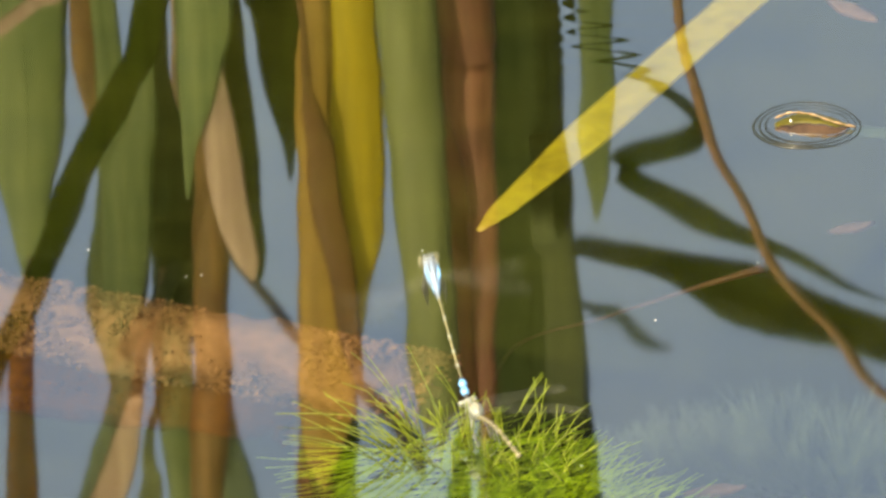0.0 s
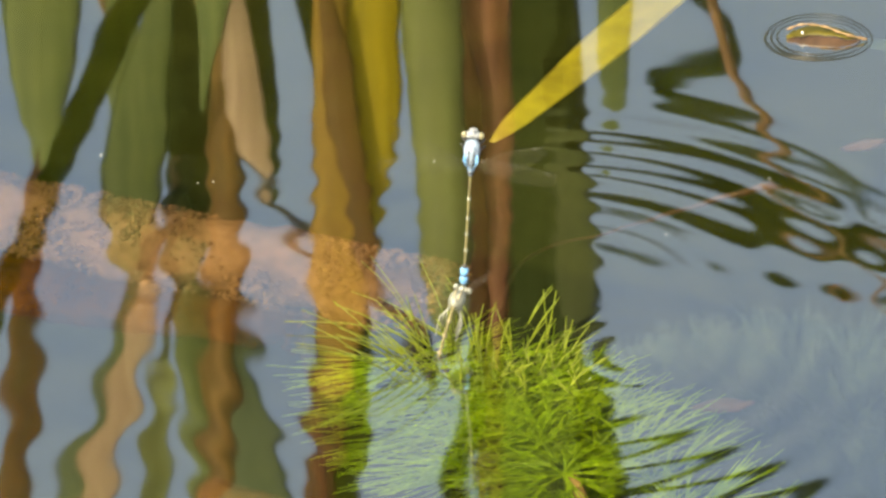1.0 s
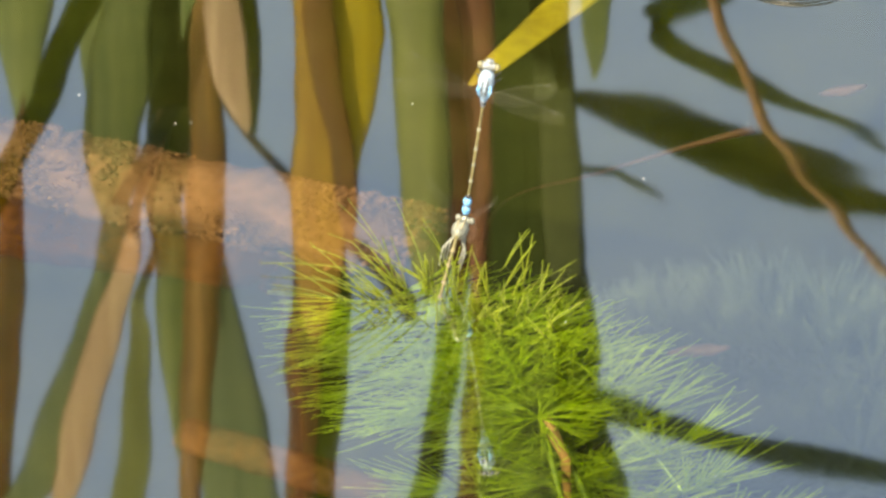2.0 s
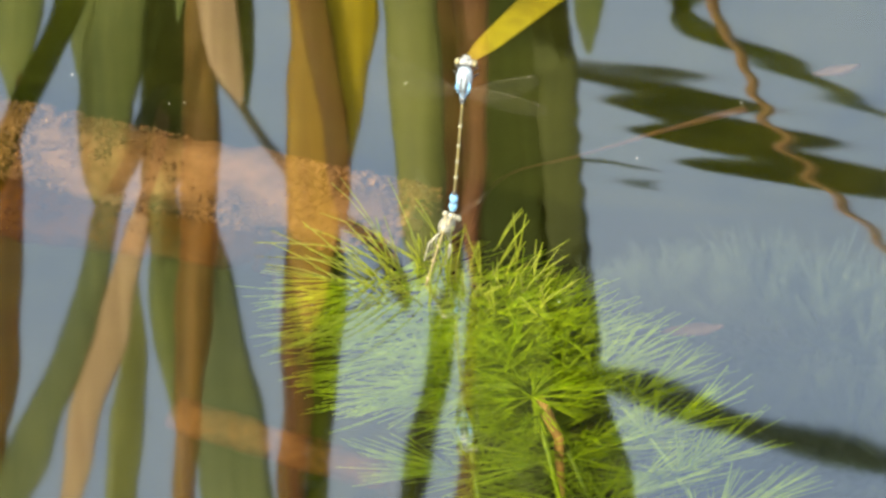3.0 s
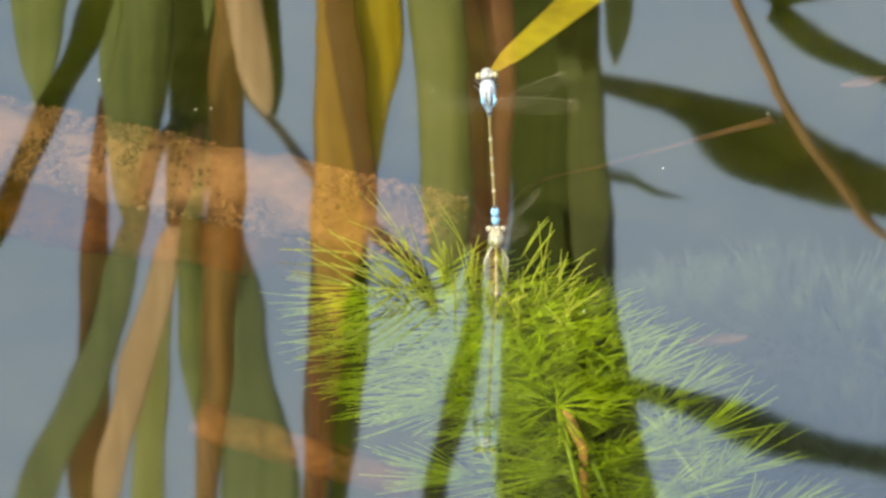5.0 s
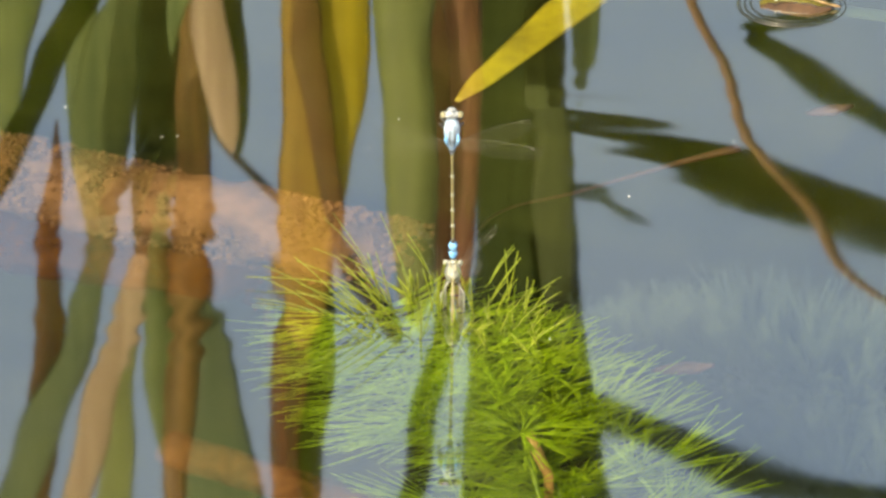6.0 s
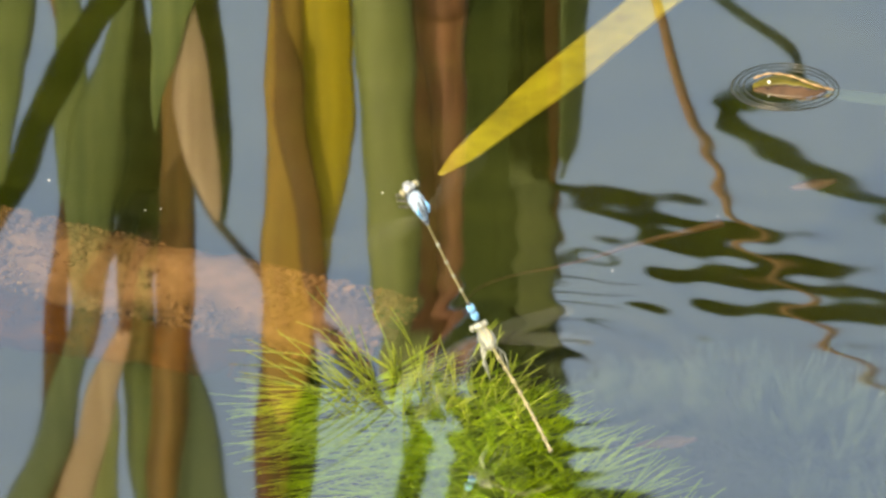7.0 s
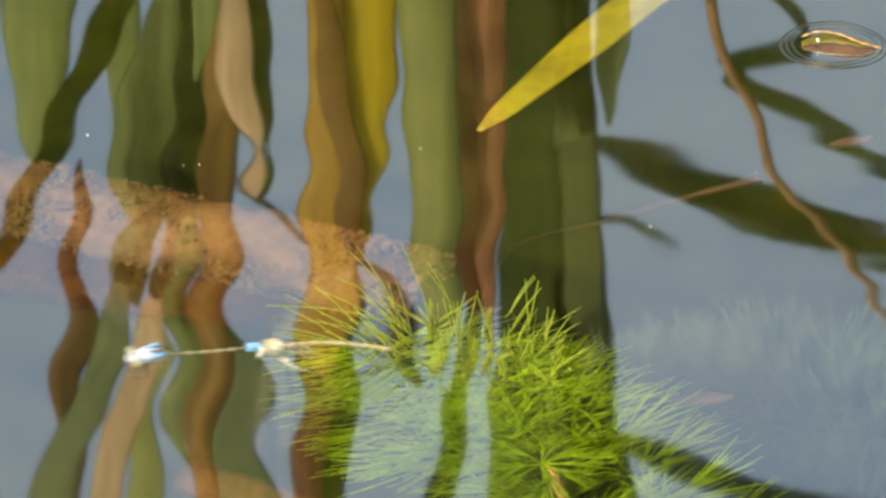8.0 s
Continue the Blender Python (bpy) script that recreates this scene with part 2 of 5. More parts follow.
def swell(s, y):
    """Height of the running ripples at s along the sheet and y across it."""
    h = np.zeros_like(s)

    def train(t, x, y0, size, slope, length, turn, phase=0.0):
        nonlocal h
        r2 = ((s - (x - SPEED * t)) ** 2 + ((y - y0) * 0.8) ** 2) / size ** 2
        k = 2 * math.pi / length
        c, sn = math.cos(radians(turn)), math.sin(radians(turn))
        h = h + slope / k * np.sin(k * (s * c + y * sn) + phase) * np.exp(-r2)

    def rings(t, x, y0, radius, wide, slope, length, behind=0.25):
        """Rings round a point, weaker on the side away from their run (behind)."""
        nonlocal h
        ds = s - (x - SPEED * t)
        r = np.hypot(ds, y - y0)
        k = 2 * math.pi / length
        share = behind + (1 - behind) / (1 + np.exp(-np.clip(ds / 0.006, -40, 40)))
        h = h + slope / k * np.cos(k * r) * np.exp(-((r - radius) / wide) ** 2) * share

    # faint swell everywhere
    for length, turn, slope, ph in ((0.045, 70, 0.0011, 0.3), (0.031, 115, 0.0009, 1.9), (0.022, 20, 0.0007, 4.0), (0.06, 95, 0.0012, 2.2)):
        k = 2 * math.pi / length
        h = h + slope / k * np.sin(k * (s * math.cos(radians(turn)) + y * math.sin(radians(turn))) + ph)
    # chop thrown up by the pair, one train after another
    train(0.0, 0.0305, 0.1510, 0.014, 0.016, 0.0065, 85)
    rings(0.5, 0.010, 0.000, 0.046, 0.022, 0.012, 0.0078)
    rings(1.0, 0.012, 0.000, 0.056, 0.028, 0.014, 0.0092)
    rings(1.0, 0.031, -0.012, 0.008, 0.007, 0.030, 0.0052, behind=1.0)
    rings(1.5, 0.012, 0.000, 0.062, 0.030, 0.011, 0.0120)
    rings(3.5, 0.020, 0.015, 0.060, 0.018, 0.007, 0.0110)
    train(1.1, -0.050, -0.060, 0.045, 0.006, 0.016, 60)
    train(1.6, -0.040, -0.050, 0.050, 0.004, 0.020, 70)
    train(1.0, 0.064, 0.018, 0.024, 0.012, 0.0140, 66)
    train(1.5, 0.068, 0.002, 0.020, 0.016, 0.0110, 70)
    train(3.0, 0.050, 0.030, 0.030, 0.005, 0.010, 75)
    train(4.0, 0.036, 0.058, 0.020, 0.0060, 0.0085, 80)
    train(4.5, 0.036, 0.030, 0.014, 0.006, 0.0065, 85)
    train(6.0, 0.036, 0.062, 0.020, 0.0035, 0.0090, 82)
    train(3.6, 0.030, 0.020, 0.030, 0.003, 0.012, 75)
    rings(6.15, 0.004, 0.000, 0.020, 0.012, 0.006, 0.0080)
    rings(6.5, -0.0320, -0.0150, 0.019, 0.021, 0.030, 0.0066, behind=1.0)
    rings(6.5, 0.004, -0.003, 0.052, 0.022, 0.014, 0.0085)
    train(6.5, 0.030, -0.080, 0.040, 0.006, 0.014, 80)
    train(7.0, 0.055, 0.020, 0.035, 0.009, 0.012, 85)
    rings(7.0, 0.0287, -0.0060, 0.014, 0.018, 0.020, 0.0085, behind=0.9)
    rings(7.5, 0.034, 0.008, 0.018, 0.018, 0.014, 0.0085)
    train(7.5, 0.060, 0.050, 0.035, 0.008, 0.0085, 76)
    train(7.5, 0.050, 0.045, 0.034, 0.007, 0.0075, 52, 1.0)
    train(7.5, 0.062, 0.030, 0.030, 0.006, 0.0095, 118, 2.0)
    train(7.0, 0.050, 0.030, 0.030, 0.006, 0.0095, 40, 1.0)
    train(6.5, 0.060, 0.035, 0.032, 0.005, 0.0110, 130, 1.0)
    train(7.5, -0.020, 0.040, 0.040, 0.004, 0.009, 80)
    train(0.5, -0.045, 0.030, 0.055, 0.0040, 0.012, 74)
    train(0.5, -0.045, -0.030, 0.045, 0.0035, 0.026, 112, 0.6)
    train(1.0, -0.050, 0.015, 0.050, 0.0045, 0.015, 70)
    train(1.0, -0.055, -0.050, 0.040, 0.0050, 0.023, 104, 1.0)
    train(7.5, -0.045, 0.030, 0.055, 0.0070, 0.012, 84)
    train(7.5, -0.050, -0.060, 0.045, 0.0070, 0.018, 75, 1.0)
    rings(7.5, 0.0348, 0.0081, 0.006, 0.007, 0.055, 0.0062, behind=1.0)
    rings(1.5, -0.0083, -0.0093, 0.018, 0.020, 0.010, 0.0075, behind=1.0)
    train(1.5, -0.060, 0.000, 0.050, 0.0045, 0.016, 72)
    train(1.5, -0.050, -0.040, 0.045, 0.0045, 0.029, 60, 1.4)
    train(1.5, 0.035, -0.070, 0.040, 0.0050, 0.012, 85)
    train(8.0, -0.055, -0.010, 0.055, 0.011, 0.038, 60)
    train(8.0, -0.020, 0.030, 0.050, 0.005, 0.027, 112, 1.0)
    return h


def build_water():
    step = 0.00125
    fine_x = np.arange(-3.22, 0.181, step)
    fine_y = np.arange(-0.150, 0.215, step)
    far = np.array([0.02, 0.06, 0.15, 0.35, 0.8, 2.0, 5.0, 14.0, 40.0])
    xs = np.concatenate([fine_x[0] - far[::-1], fine_x, fine_x[-1] + far])
    ys = np.concatenate([fine_y[0] - far[::-1], fine_y, fine_y[-1] + far])
    gx, gy = np.meshgrid(xs, ys)
    inside = ((gx >= fine_x[0]) & (gx <= fine_x[-1]) & (gy >= fine_y[0]) & (gy <= fine_y[-1]))
    edge = np.clip(np.minimum.reduce([gx - fine_x[0], fine_x[-1] - gx, gy - fine_y[0], fine_y[-1] - gy]) / 0.02, 0, 1)
    gz = np.where(inside, swell(gx, gy) * edge, 0.0)
    ny, nx = gx.shape
    co = np.stack([gx, gy, gz], -1).reshape(-1, 3)
    i = np.arange(ny * nx).reshape(ny, nx)
    quads = np.stack([i[:-1, :-1], i[:-1, 1:], i[1:, 1:], i[1:, :-1]], -1).reshape(-1, 4)
    me = bpy.data.meshes.new("water")
    me.vertices.add(len(co))
    me.vertices.foreach_set("co", co.astype(np.float32).ravel())
    me.loops.add(quads.size)
    me.loops.foreach_set("vertex_index", quads.astype(np.int32).ravel())
    me.polygons.add(len(quads))
    me.polygons.foreach_set("loop_start", np.arange(0, quads.size, 4, dtype=np.int32))
    me.update(calc_edges=True)
    me.materials.append(M_WATER)
    me.shade_smooth()
    ob = new("water", me)
    ob.visible_shadow = False
    return tagged(ob, "grey-blue rippled pond water mirroring reeds and sky", "water", kind="structure")


def build_bottom():
    bm = bmesh.new()
    far = [-60, -20, -6, -2, -0.8]
    line = far + [-0.4 + 0.02 * i for i in range(56)] + [0.9, 2, 6, 20, 60]
    grid = [[bm.verts.new((x, y, BOTTOM + (0.006 * noise.noise((x * 14, y * 14, 0)) if abs(x) < 1 and abs(y) < 1 else 0))) for x in line] for y in line]
    for a, b in zip(grid, grid[1:]):
        for k in range(len(line) - 1):
            bm.faces.new((a[k], a[k + 1], b[k + 1], b[k]))
    return tagged(part("ground", bm, M_MUD), "dark olive mud of the pond bottom", "pond bottom", kind="structure")


water = build_water()
ground = build_bottom()


# ---- reeds standing in the water ----
def profile(i, n, tip):
    """Share of the full width at step i of n; tip is the share of the length that narrows to a point."""
    u = i / n
    return max(0.03, min(1.0, 0.75 + u * 1.5, ((1 - u) / tip) ** 0.7 if tip else 1.0))


def reed(name, label, pts, width, mat, tip=0.25, flat=0.16, group="reeds", steps=10, facing=(1, 0, 0), sheaths=True):
    """A leaf or stem that grows from the bottom along pts; its root is the origin. width: one, or one for each point."""
    root = Vector(pts[0])
    line = [p - root for p in bend(pts, steps)]
    n = len(line) - 1
    seed = len(bpy.data.objects) * 7.3
    if isinstance(width, list):
        wide = np.interp(np.arange(n + 1) / steps, np.arange(len(width)), width)
    else:
        wide = [width * profile(i, n, tip) for i in range(n + 1)]
    radii = [0.5 * w * (1 + 0.06 * noise.noise((seed, 3.0, i * 0.5))) for i, w in enumerate(wide)]
    verts, faces = [], []
    tube(verts, faces, line, radii, 10, flat, Vector(facing))
    blade = mesh_part("blade" if flat < 0.5 else "stalk", verts, faces, mat)
    thing = new(name)
    thing.location = root
    blade.parent = thing
    if flat < 0.5:          # raised midrib on the leaf
        vr, fr = [], []
        rib = [p + Vector((0, -r * flat * 0.95, 0)) for p, r in zip(line, radii)]
        tube(vr, fr, rib, [max(r * 0.03, 0.00008) for r in radii], 5)
        mesh_part("midrib", vr, fr, mat, thing)
    elif sheaths:           # sheaths that wrap the stalk, one above another
        for k, u in enumerate((0.35, 0.62)):
            a = int(u * n)
            vs, fs = [], []
            seg = line[a:a + max(3, n // 7)]
            tube(vs, fs, seg, [radii[a + j] * (1.05 - 0.06 * j / len(seg)) for j in range(len(seg))], 10, flat, Vector(facing))
            mesh_part("sheath", vs, fs, mat, thing)
    return tagged(thing, label, "reed", group)


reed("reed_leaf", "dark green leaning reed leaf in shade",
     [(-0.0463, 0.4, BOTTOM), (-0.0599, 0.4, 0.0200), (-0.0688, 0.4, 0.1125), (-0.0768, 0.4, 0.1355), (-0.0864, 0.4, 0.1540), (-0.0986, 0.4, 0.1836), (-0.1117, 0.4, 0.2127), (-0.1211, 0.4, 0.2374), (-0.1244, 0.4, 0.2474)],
     [0.0066, 0.0079, 0.0083, 0.0077, 0.0081, 0.0068, 0.0064, 0.0032, 0.0007], M_SHADEDEEP)
broad_leaf = reed("reed_leaf", "broad soft green reed leaf",
     [(-0.1009, 0.52, BOTTOM), (-0.1043, 0.52, 0.0200), (-0.1084, 0.52, 0.1704), (-0.1095, 0.52, 0.2042), (-0.1106, 0.52, 0.2299), (-0.1113, 0.52, 0.2507), (-0.1117, 0.52, 0.2595)],
     [0.0181, 0.0214, 0.0226, 0.0213, 0.0138, 0.0046, 0.0008], M_GREEN)
reed("reed_leaf", "short olive-brown reed leaf with a blunt tip",
     [(-0.0909, 0.56, BOTTOM), (-0.0923, 0.56, 0.0200), (-0.0942, 0.56, 0.1907), (-0.0945, 0.56, 0.2114), (-0.0944, 0.56, 0.2236), (-0.0944, 0.56, 0.2279)],
     [0.0079, 0.0094, 0.0099, 0.0074, 0.0034, 0.0008], M_OLIVEBROWN)
green_leaf = reed("reed_leaf", "broad mid-green reed leaf",
     [(-0.0540, 0.47, BOTTOM), (-0.0633, 0.47, 0.0200), (-0.0721, 0.47, 0.1470), (-0.0733, 0.47, 0.1615), (-0.0767, 0.47, 0.1828), (-0.0803, 0.47, 0.1965), (-0.0832, 0.47, 0.2165), (-0.0857, 0.47, 0.2351), (-0.0858, 0.47, 0.2505), (-0.0854, 0.47, 0.2643), (-0.0853, 0.47, 0.2712)],
     [0.0016, 0.0019, 0.0020, 0.0029, 0.0082, 0.0136, 0.0166, 0.0149, 0.0099, 0.0036, 0.0006], M_GREEN)
reed("reed_leaf", "shade-dark green reed leaf beside a paler one",
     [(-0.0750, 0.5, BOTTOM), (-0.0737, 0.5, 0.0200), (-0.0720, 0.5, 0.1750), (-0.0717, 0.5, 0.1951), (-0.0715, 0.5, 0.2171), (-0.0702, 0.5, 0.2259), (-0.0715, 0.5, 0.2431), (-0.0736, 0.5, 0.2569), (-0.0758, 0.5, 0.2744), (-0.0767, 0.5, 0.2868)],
     [0.0036, 0.0042, 0.0045, 0.0126, 0.0139, 0.0127, 0.0118, 0.0091, 0.0049, 0.0008], M_SHADEDARK)
pale_leaf = reed("reed_leaf", "pale green reed leaf among others",
     [(-0.0982, 0.53, BOTTOM), (-0.0963, 0.53, 0.0200), (-0.0933, 0.53, 0.2023), (-0.0928, 0.53, 0.2280), (-0.0923, 0.53, 0.2489), (-0.0917, 0.53, 0.2665), (-0.0912, 0.53, 0.2825)],
     [0.0061, 0.0072, 0.0076, 0.0107, 0.0108, 0.0078, 0.0016], M_GREEN)
reed("reed_leaf", "short green reed leaf with a long tip",
     [(-0.0386, 0.403, BOTTOM), (-0.0491, 0.403, 0.0200), (-0.0561, 0.403, 0.1144), (-0.0574, 0.403, 0.1283), (-0.0594, 0.403, 0.1423), (-0.0614, 0.403, 0.1564), (-0.0626, 0.403, 0.1683)],
     [0.0118, 0.0140, 0.0147, 0.0123, 0.0081, 0.0039, 0.0006], M_GREEN)
reed("dry_reed", "olive-brown dry reed stem",
     [(-0.0507, 0.45, BOTTOM), (-0.0540, 0.45, 0.0200), (-0.0573, 0.45, 0.1535), (-0.0583, 0.45, 0.1860), (-0.0594, 0.45, 0.2107), (-0.0598, 0.45, 0.2359), (-0.0615, 0.45, 0.2614), (-0.0631, 0.45, 0.2873), (-0.0651, 0.45, 0.3136), (-0.0668, 0.45, 0.3368), (-0.0685, 0.45, 0.3621)],
     [0.0060, 0.0071, 0.0075, 0.0087, 0.0094, 0.0097, 0.0104, 0.0093, 0.0072, 0.0058, 0.0025], M_OLIVEBROWN, flat=0.6, sheaths=False)
reed("reed_leaf", "pale tan withered reed leaf",
     [(-0.0456, 0.41, BOTTOM), (-0.0502, 0.41, 0.0200), (-0.0538, 0.41, 0.1273), (-0.0543, 0.41, 0.1382), (-0.0542, 0.41, 0.1492), (-0.0531, 0.41, 0.1652), (-0.0510, 0.41, 0.1813), (-0.0488, 0.41, 0.1911), (-0.0476, 0.41, 0.1976)],
     [0.0016, 0.0019, 0.0020, 0.0045, 0.0079, 0.0099, 0.0091, 0.0057, 0.0009], M_TAN)
reed("reed_leaf", "shade-dark green reed leaf behind a withered one",
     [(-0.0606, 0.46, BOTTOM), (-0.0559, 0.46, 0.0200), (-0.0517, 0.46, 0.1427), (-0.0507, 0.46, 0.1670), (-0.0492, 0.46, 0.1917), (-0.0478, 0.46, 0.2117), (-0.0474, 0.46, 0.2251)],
     [0.0046, 0.0055, 0.0058, 0.0067, 0.0070, 0.0050, 0.0012], M_SHADEDEEP)
short_leaf = reed("reed_leaf", "short shade-dark green reed leaf",
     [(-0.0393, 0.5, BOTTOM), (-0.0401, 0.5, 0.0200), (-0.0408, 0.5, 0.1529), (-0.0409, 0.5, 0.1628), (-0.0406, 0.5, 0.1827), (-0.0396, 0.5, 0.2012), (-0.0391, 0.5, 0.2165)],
     [0.0130, 0.0155, 0.0163, 0.0145, 0.0101, 0.0054, 0.0009], M_SHADEDEEP)
reed("bent_twig", "thin leaning twig coloured dark as if backlit",
     [(-0.0561, 0.43, BOTTOM), (-0.0555, 0.43, 0.0200), (-0.0548, 0.43, 0.1514), (-0.0546, 0.43, 0.1819), (-0.0535, 0.43, 0.1982), (-0.0494, 0.43, 0.2068), (-0.0438, 0.43, 0.2158), (-0.0369, 0.43, 0.2250), (-0.0283, 0.43, 0.2343), (-0.0203, 0.43, 0.2422), (-0.0123, 0.43, 0.2519), (-0.0082, 0.43, 0.2609), (-0.0062, 0.43, 0.2677)],
     [0.0010, 0.0012, 0.0013, 0.0019, 0.0025, 0.0026, 0.0025, 0.0029, 0.0036, 0.0044, 0.0053, 0.0056, 0.0021], M_TWIGSHADE, flat=0.9, steps=14)
reed("reed_leaf", "ochre yellow reed leaf",
     [(-0.0180, 0.42, BOTTOM), (-0.0234, 0.42, 0.0200), (-0.0275, 0.42, 0.1237), (-0.0284, 0.42, 0.1426), (-0.0290, 0.42, 0.1616), (-0.0285, 0.42, 0.1750), (-0.0289, 0.42, 0.1944), (-0.0294, 0.42, 0.2190), (-0.0303, 0.42, 0.2390), (-0.0312, 0.42, 0.2558), (-0.0319, 0.42, 0.2660)],
     [0.0090, 0.0107, 0.0112, 0.0127, 0.0133, 0.0137, 0.0140, 0.0150, 0.0139, 0.0088, 0.0009], M_OCHRE)
# Separate brown strip that colours in the shaded underside of a folded leaf.
reed("reed_leaf", "russet strip for the shaded underside of a folded leaf",
     [(-0.0474, 0.41, BOTTOM), (-0.0390, 0.41, 0.0200), (-0.0324, 0.41, 0.1280), (-0.0309, 0.41, 0.1469), (-0.0292, 0.41, 0.1596), (-0.0291, 0.41, 0.1681), (-0.0272, 0.41, 0.1809), (-0.0248, 0.41, 0.1971), (-0.0232, 0.41, 0.2134), (-0.0221, 0.41, 0.2233), (-0.0216, 0.41, 0.2299)],
     [0.0013, 0.0016, 0.0017, 0.0048, 0.0073, 0.0079, 0.0077, 0.0066, 0.0060, 0.0037, 0.0006], M_RUSSETSHADE)
reed("reed_leaf", "bright yellow reed leaf",
     [(-0.0197, 0.415, BOTTOM), (-0.0196, 0.415, 0.0200), (-0.0196, 0.415, 0.1215), (-0.0195, 0.415, 0.1435), (-0.0197, 0.415, 0.1625), (-0.0193, 0.415, 0.1724), (-0.0196, 0.415, 0.1836), (-0.0209, 0.415, 0.1998), (-0.0221, 0.415, 0.2129), (-0.0228, 0.415, 0.2262)],
     [0.0089, 0.0106, 0.0112, 0.0127, 0.0130, 0.0128, 0.0114, 0.0077, 0.0052, 0.0007], M_YELLOW)
reed("reed_leaf", "dark olive brown reed leaf",
     [(-0.0172, 0.44, BOTTOM), (-0.0218, 0.44, 0.0200), (-0.0298, 0.44, 0.2219), (-0.0308, 0.44, 0.2437), (-0.0328, 0.44, 0.2641), (-0.0347, 0.44, 0.2848), (-0.0356, 0.44, 0.3022), (-0.0374, 0.44, 0.3305), (-0.0389, 0.44, 0.3592), (-0.0397, 0.44, 0.3756)],
     [0.0065, 0.0078, 0.0082, 0.0112, 0.0112, 0.0098, 0.0084, 0.0072, 0.0046, 0.0008], M_DARKBROWN)
reed("reed_leaf", "shade-dark green reed leaf beside a brown one",
     [(-0.0163, 0.435, BOTTOM), (-0.0190, 0.435, 0.0200), (-0.0242, 0.435, 0.2325), (-0.0250, 0.435, 0.2578), (-0.0264, 0.435, 0.2784), (-0.0283, 0.435, 0.2992), (-0.0309, 0.435, 0.3273), (-0.0336, 0.435, 0.3524)],
     [0.0019, 0.0022, 0.0023, 0.0056, 0.0068, 0.0063, 0.0054, 0.0012], M_SHADEDEEP)
reed("green_reed", "thick olive green reed stem",
     [(-0.0151, 0.4, BOTTOM), (-0.0100, 0.4, 0.0200), (-0.0067, 0.4, 0.1146), (-0.0053, 0.4, 0.1457), (-0.0048, 0.4, 0.1628), (-0.0031, 0.4, 0.1916), (-0.0023, 0.4, 0.2160), (-0.0017, 0.4, 0.2325), (-0.0014, 0.4, 0.2441)],
     [0.0117, 0.0139, 0.0147, 0.0151, 0.0137, 0.0133, 0.0125, 0.0095, 0.0014], M_OLIVE, flat=0.5, sheaths=False)
reed("reed_leaf", "dark brown reed leaf behind a stem",
     [(-0.0064, 0.46, BOTTOM), (-0.0016, 0.46, 0.0200), (0.0035, 0.46, 0.1586), (0.0050, 0.46, 0.1912), (0.0053, 0.46, 0.2245), (0.0057, 0.46, 0.2586), (0.0060, 0.46, 0.2793)],
     [0.0046, 0.0055, 0.0058, 0.0064, 0.0065, 0.0054, 0.0009], M_DARKBROWN)
reed("dry_reed", "reddish brown reed stem with split sheath",
     [(0.0018, 0.412, BOTTOM), (0.0053, 0.412, 0.0200), (0.0078, 0.412, 0.1210), (0.0083, 0.412, 0.1366), (0.0089, 0.412, 0.1524), (0.0105, 0.412, 0.1692), (0.0111, 0.412, 0.1901), (0.0109, 0.412, 0.2146), (0.0104, 0.412, 0.2361), (0.0102, 0.412, 0.2511)],
     [0.0123, 0.0146, 0.0154, 0.0133, 0.0113, 0.0085, 0.0071, 0.0060, 0.0038, 0.0009], M_REDSTEM, flat=0.6)
reed("reed_leaf", "narrow shade-dark reed leaf leaning over",
     [(0.0427, 0.56, BOTTOM), (0.0346, 0.56, 0.0200), (0.0070, 0.56, 0.3232), (0.0045, 0.56, 0.3454), (0.0019, 0.56, 0.3642), (-0.0020, 0.56, 0.3870), (-0.0065, 0.56, 0.4062), (-0.0138, 0.56, 0.4334), (-0.0163, 0.56, 0.4432)],
     [0.0038, 0.0046, 0.0048, 0.0071, 0.0081, 0.0078, 0.0072, 0.0033, 0.0007], M_SHADEDEEP)
reed("reed_leaf", "broad green reed leaf coloured dark for shade",
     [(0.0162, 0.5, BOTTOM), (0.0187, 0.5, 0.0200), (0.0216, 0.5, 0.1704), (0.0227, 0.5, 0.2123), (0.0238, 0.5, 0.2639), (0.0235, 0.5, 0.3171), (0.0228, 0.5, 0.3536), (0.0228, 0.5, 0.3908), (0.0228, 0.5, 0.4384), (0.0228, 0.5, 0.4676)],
     [0.0131, 0.0155, 0.0163, 0.0174, 0.0180, 0.0226, 0.0232, 0.0222, 0.0129, 0.0013], M_SHADEDARK)
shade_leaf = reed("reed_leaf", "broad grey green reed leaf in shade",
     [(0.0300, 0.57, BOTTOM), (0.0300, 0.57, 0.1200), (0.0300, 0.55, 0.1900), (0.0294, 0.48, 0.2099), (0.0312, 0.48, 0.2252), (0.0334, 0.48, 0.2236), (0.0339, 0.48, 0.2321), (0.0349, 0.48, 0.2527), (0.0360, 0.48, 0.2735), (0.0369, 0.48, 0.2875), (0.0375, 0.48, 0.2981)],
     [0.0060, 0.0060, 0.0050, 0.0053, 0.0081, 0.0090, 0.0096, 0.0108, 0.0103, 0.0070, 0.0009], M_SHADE)
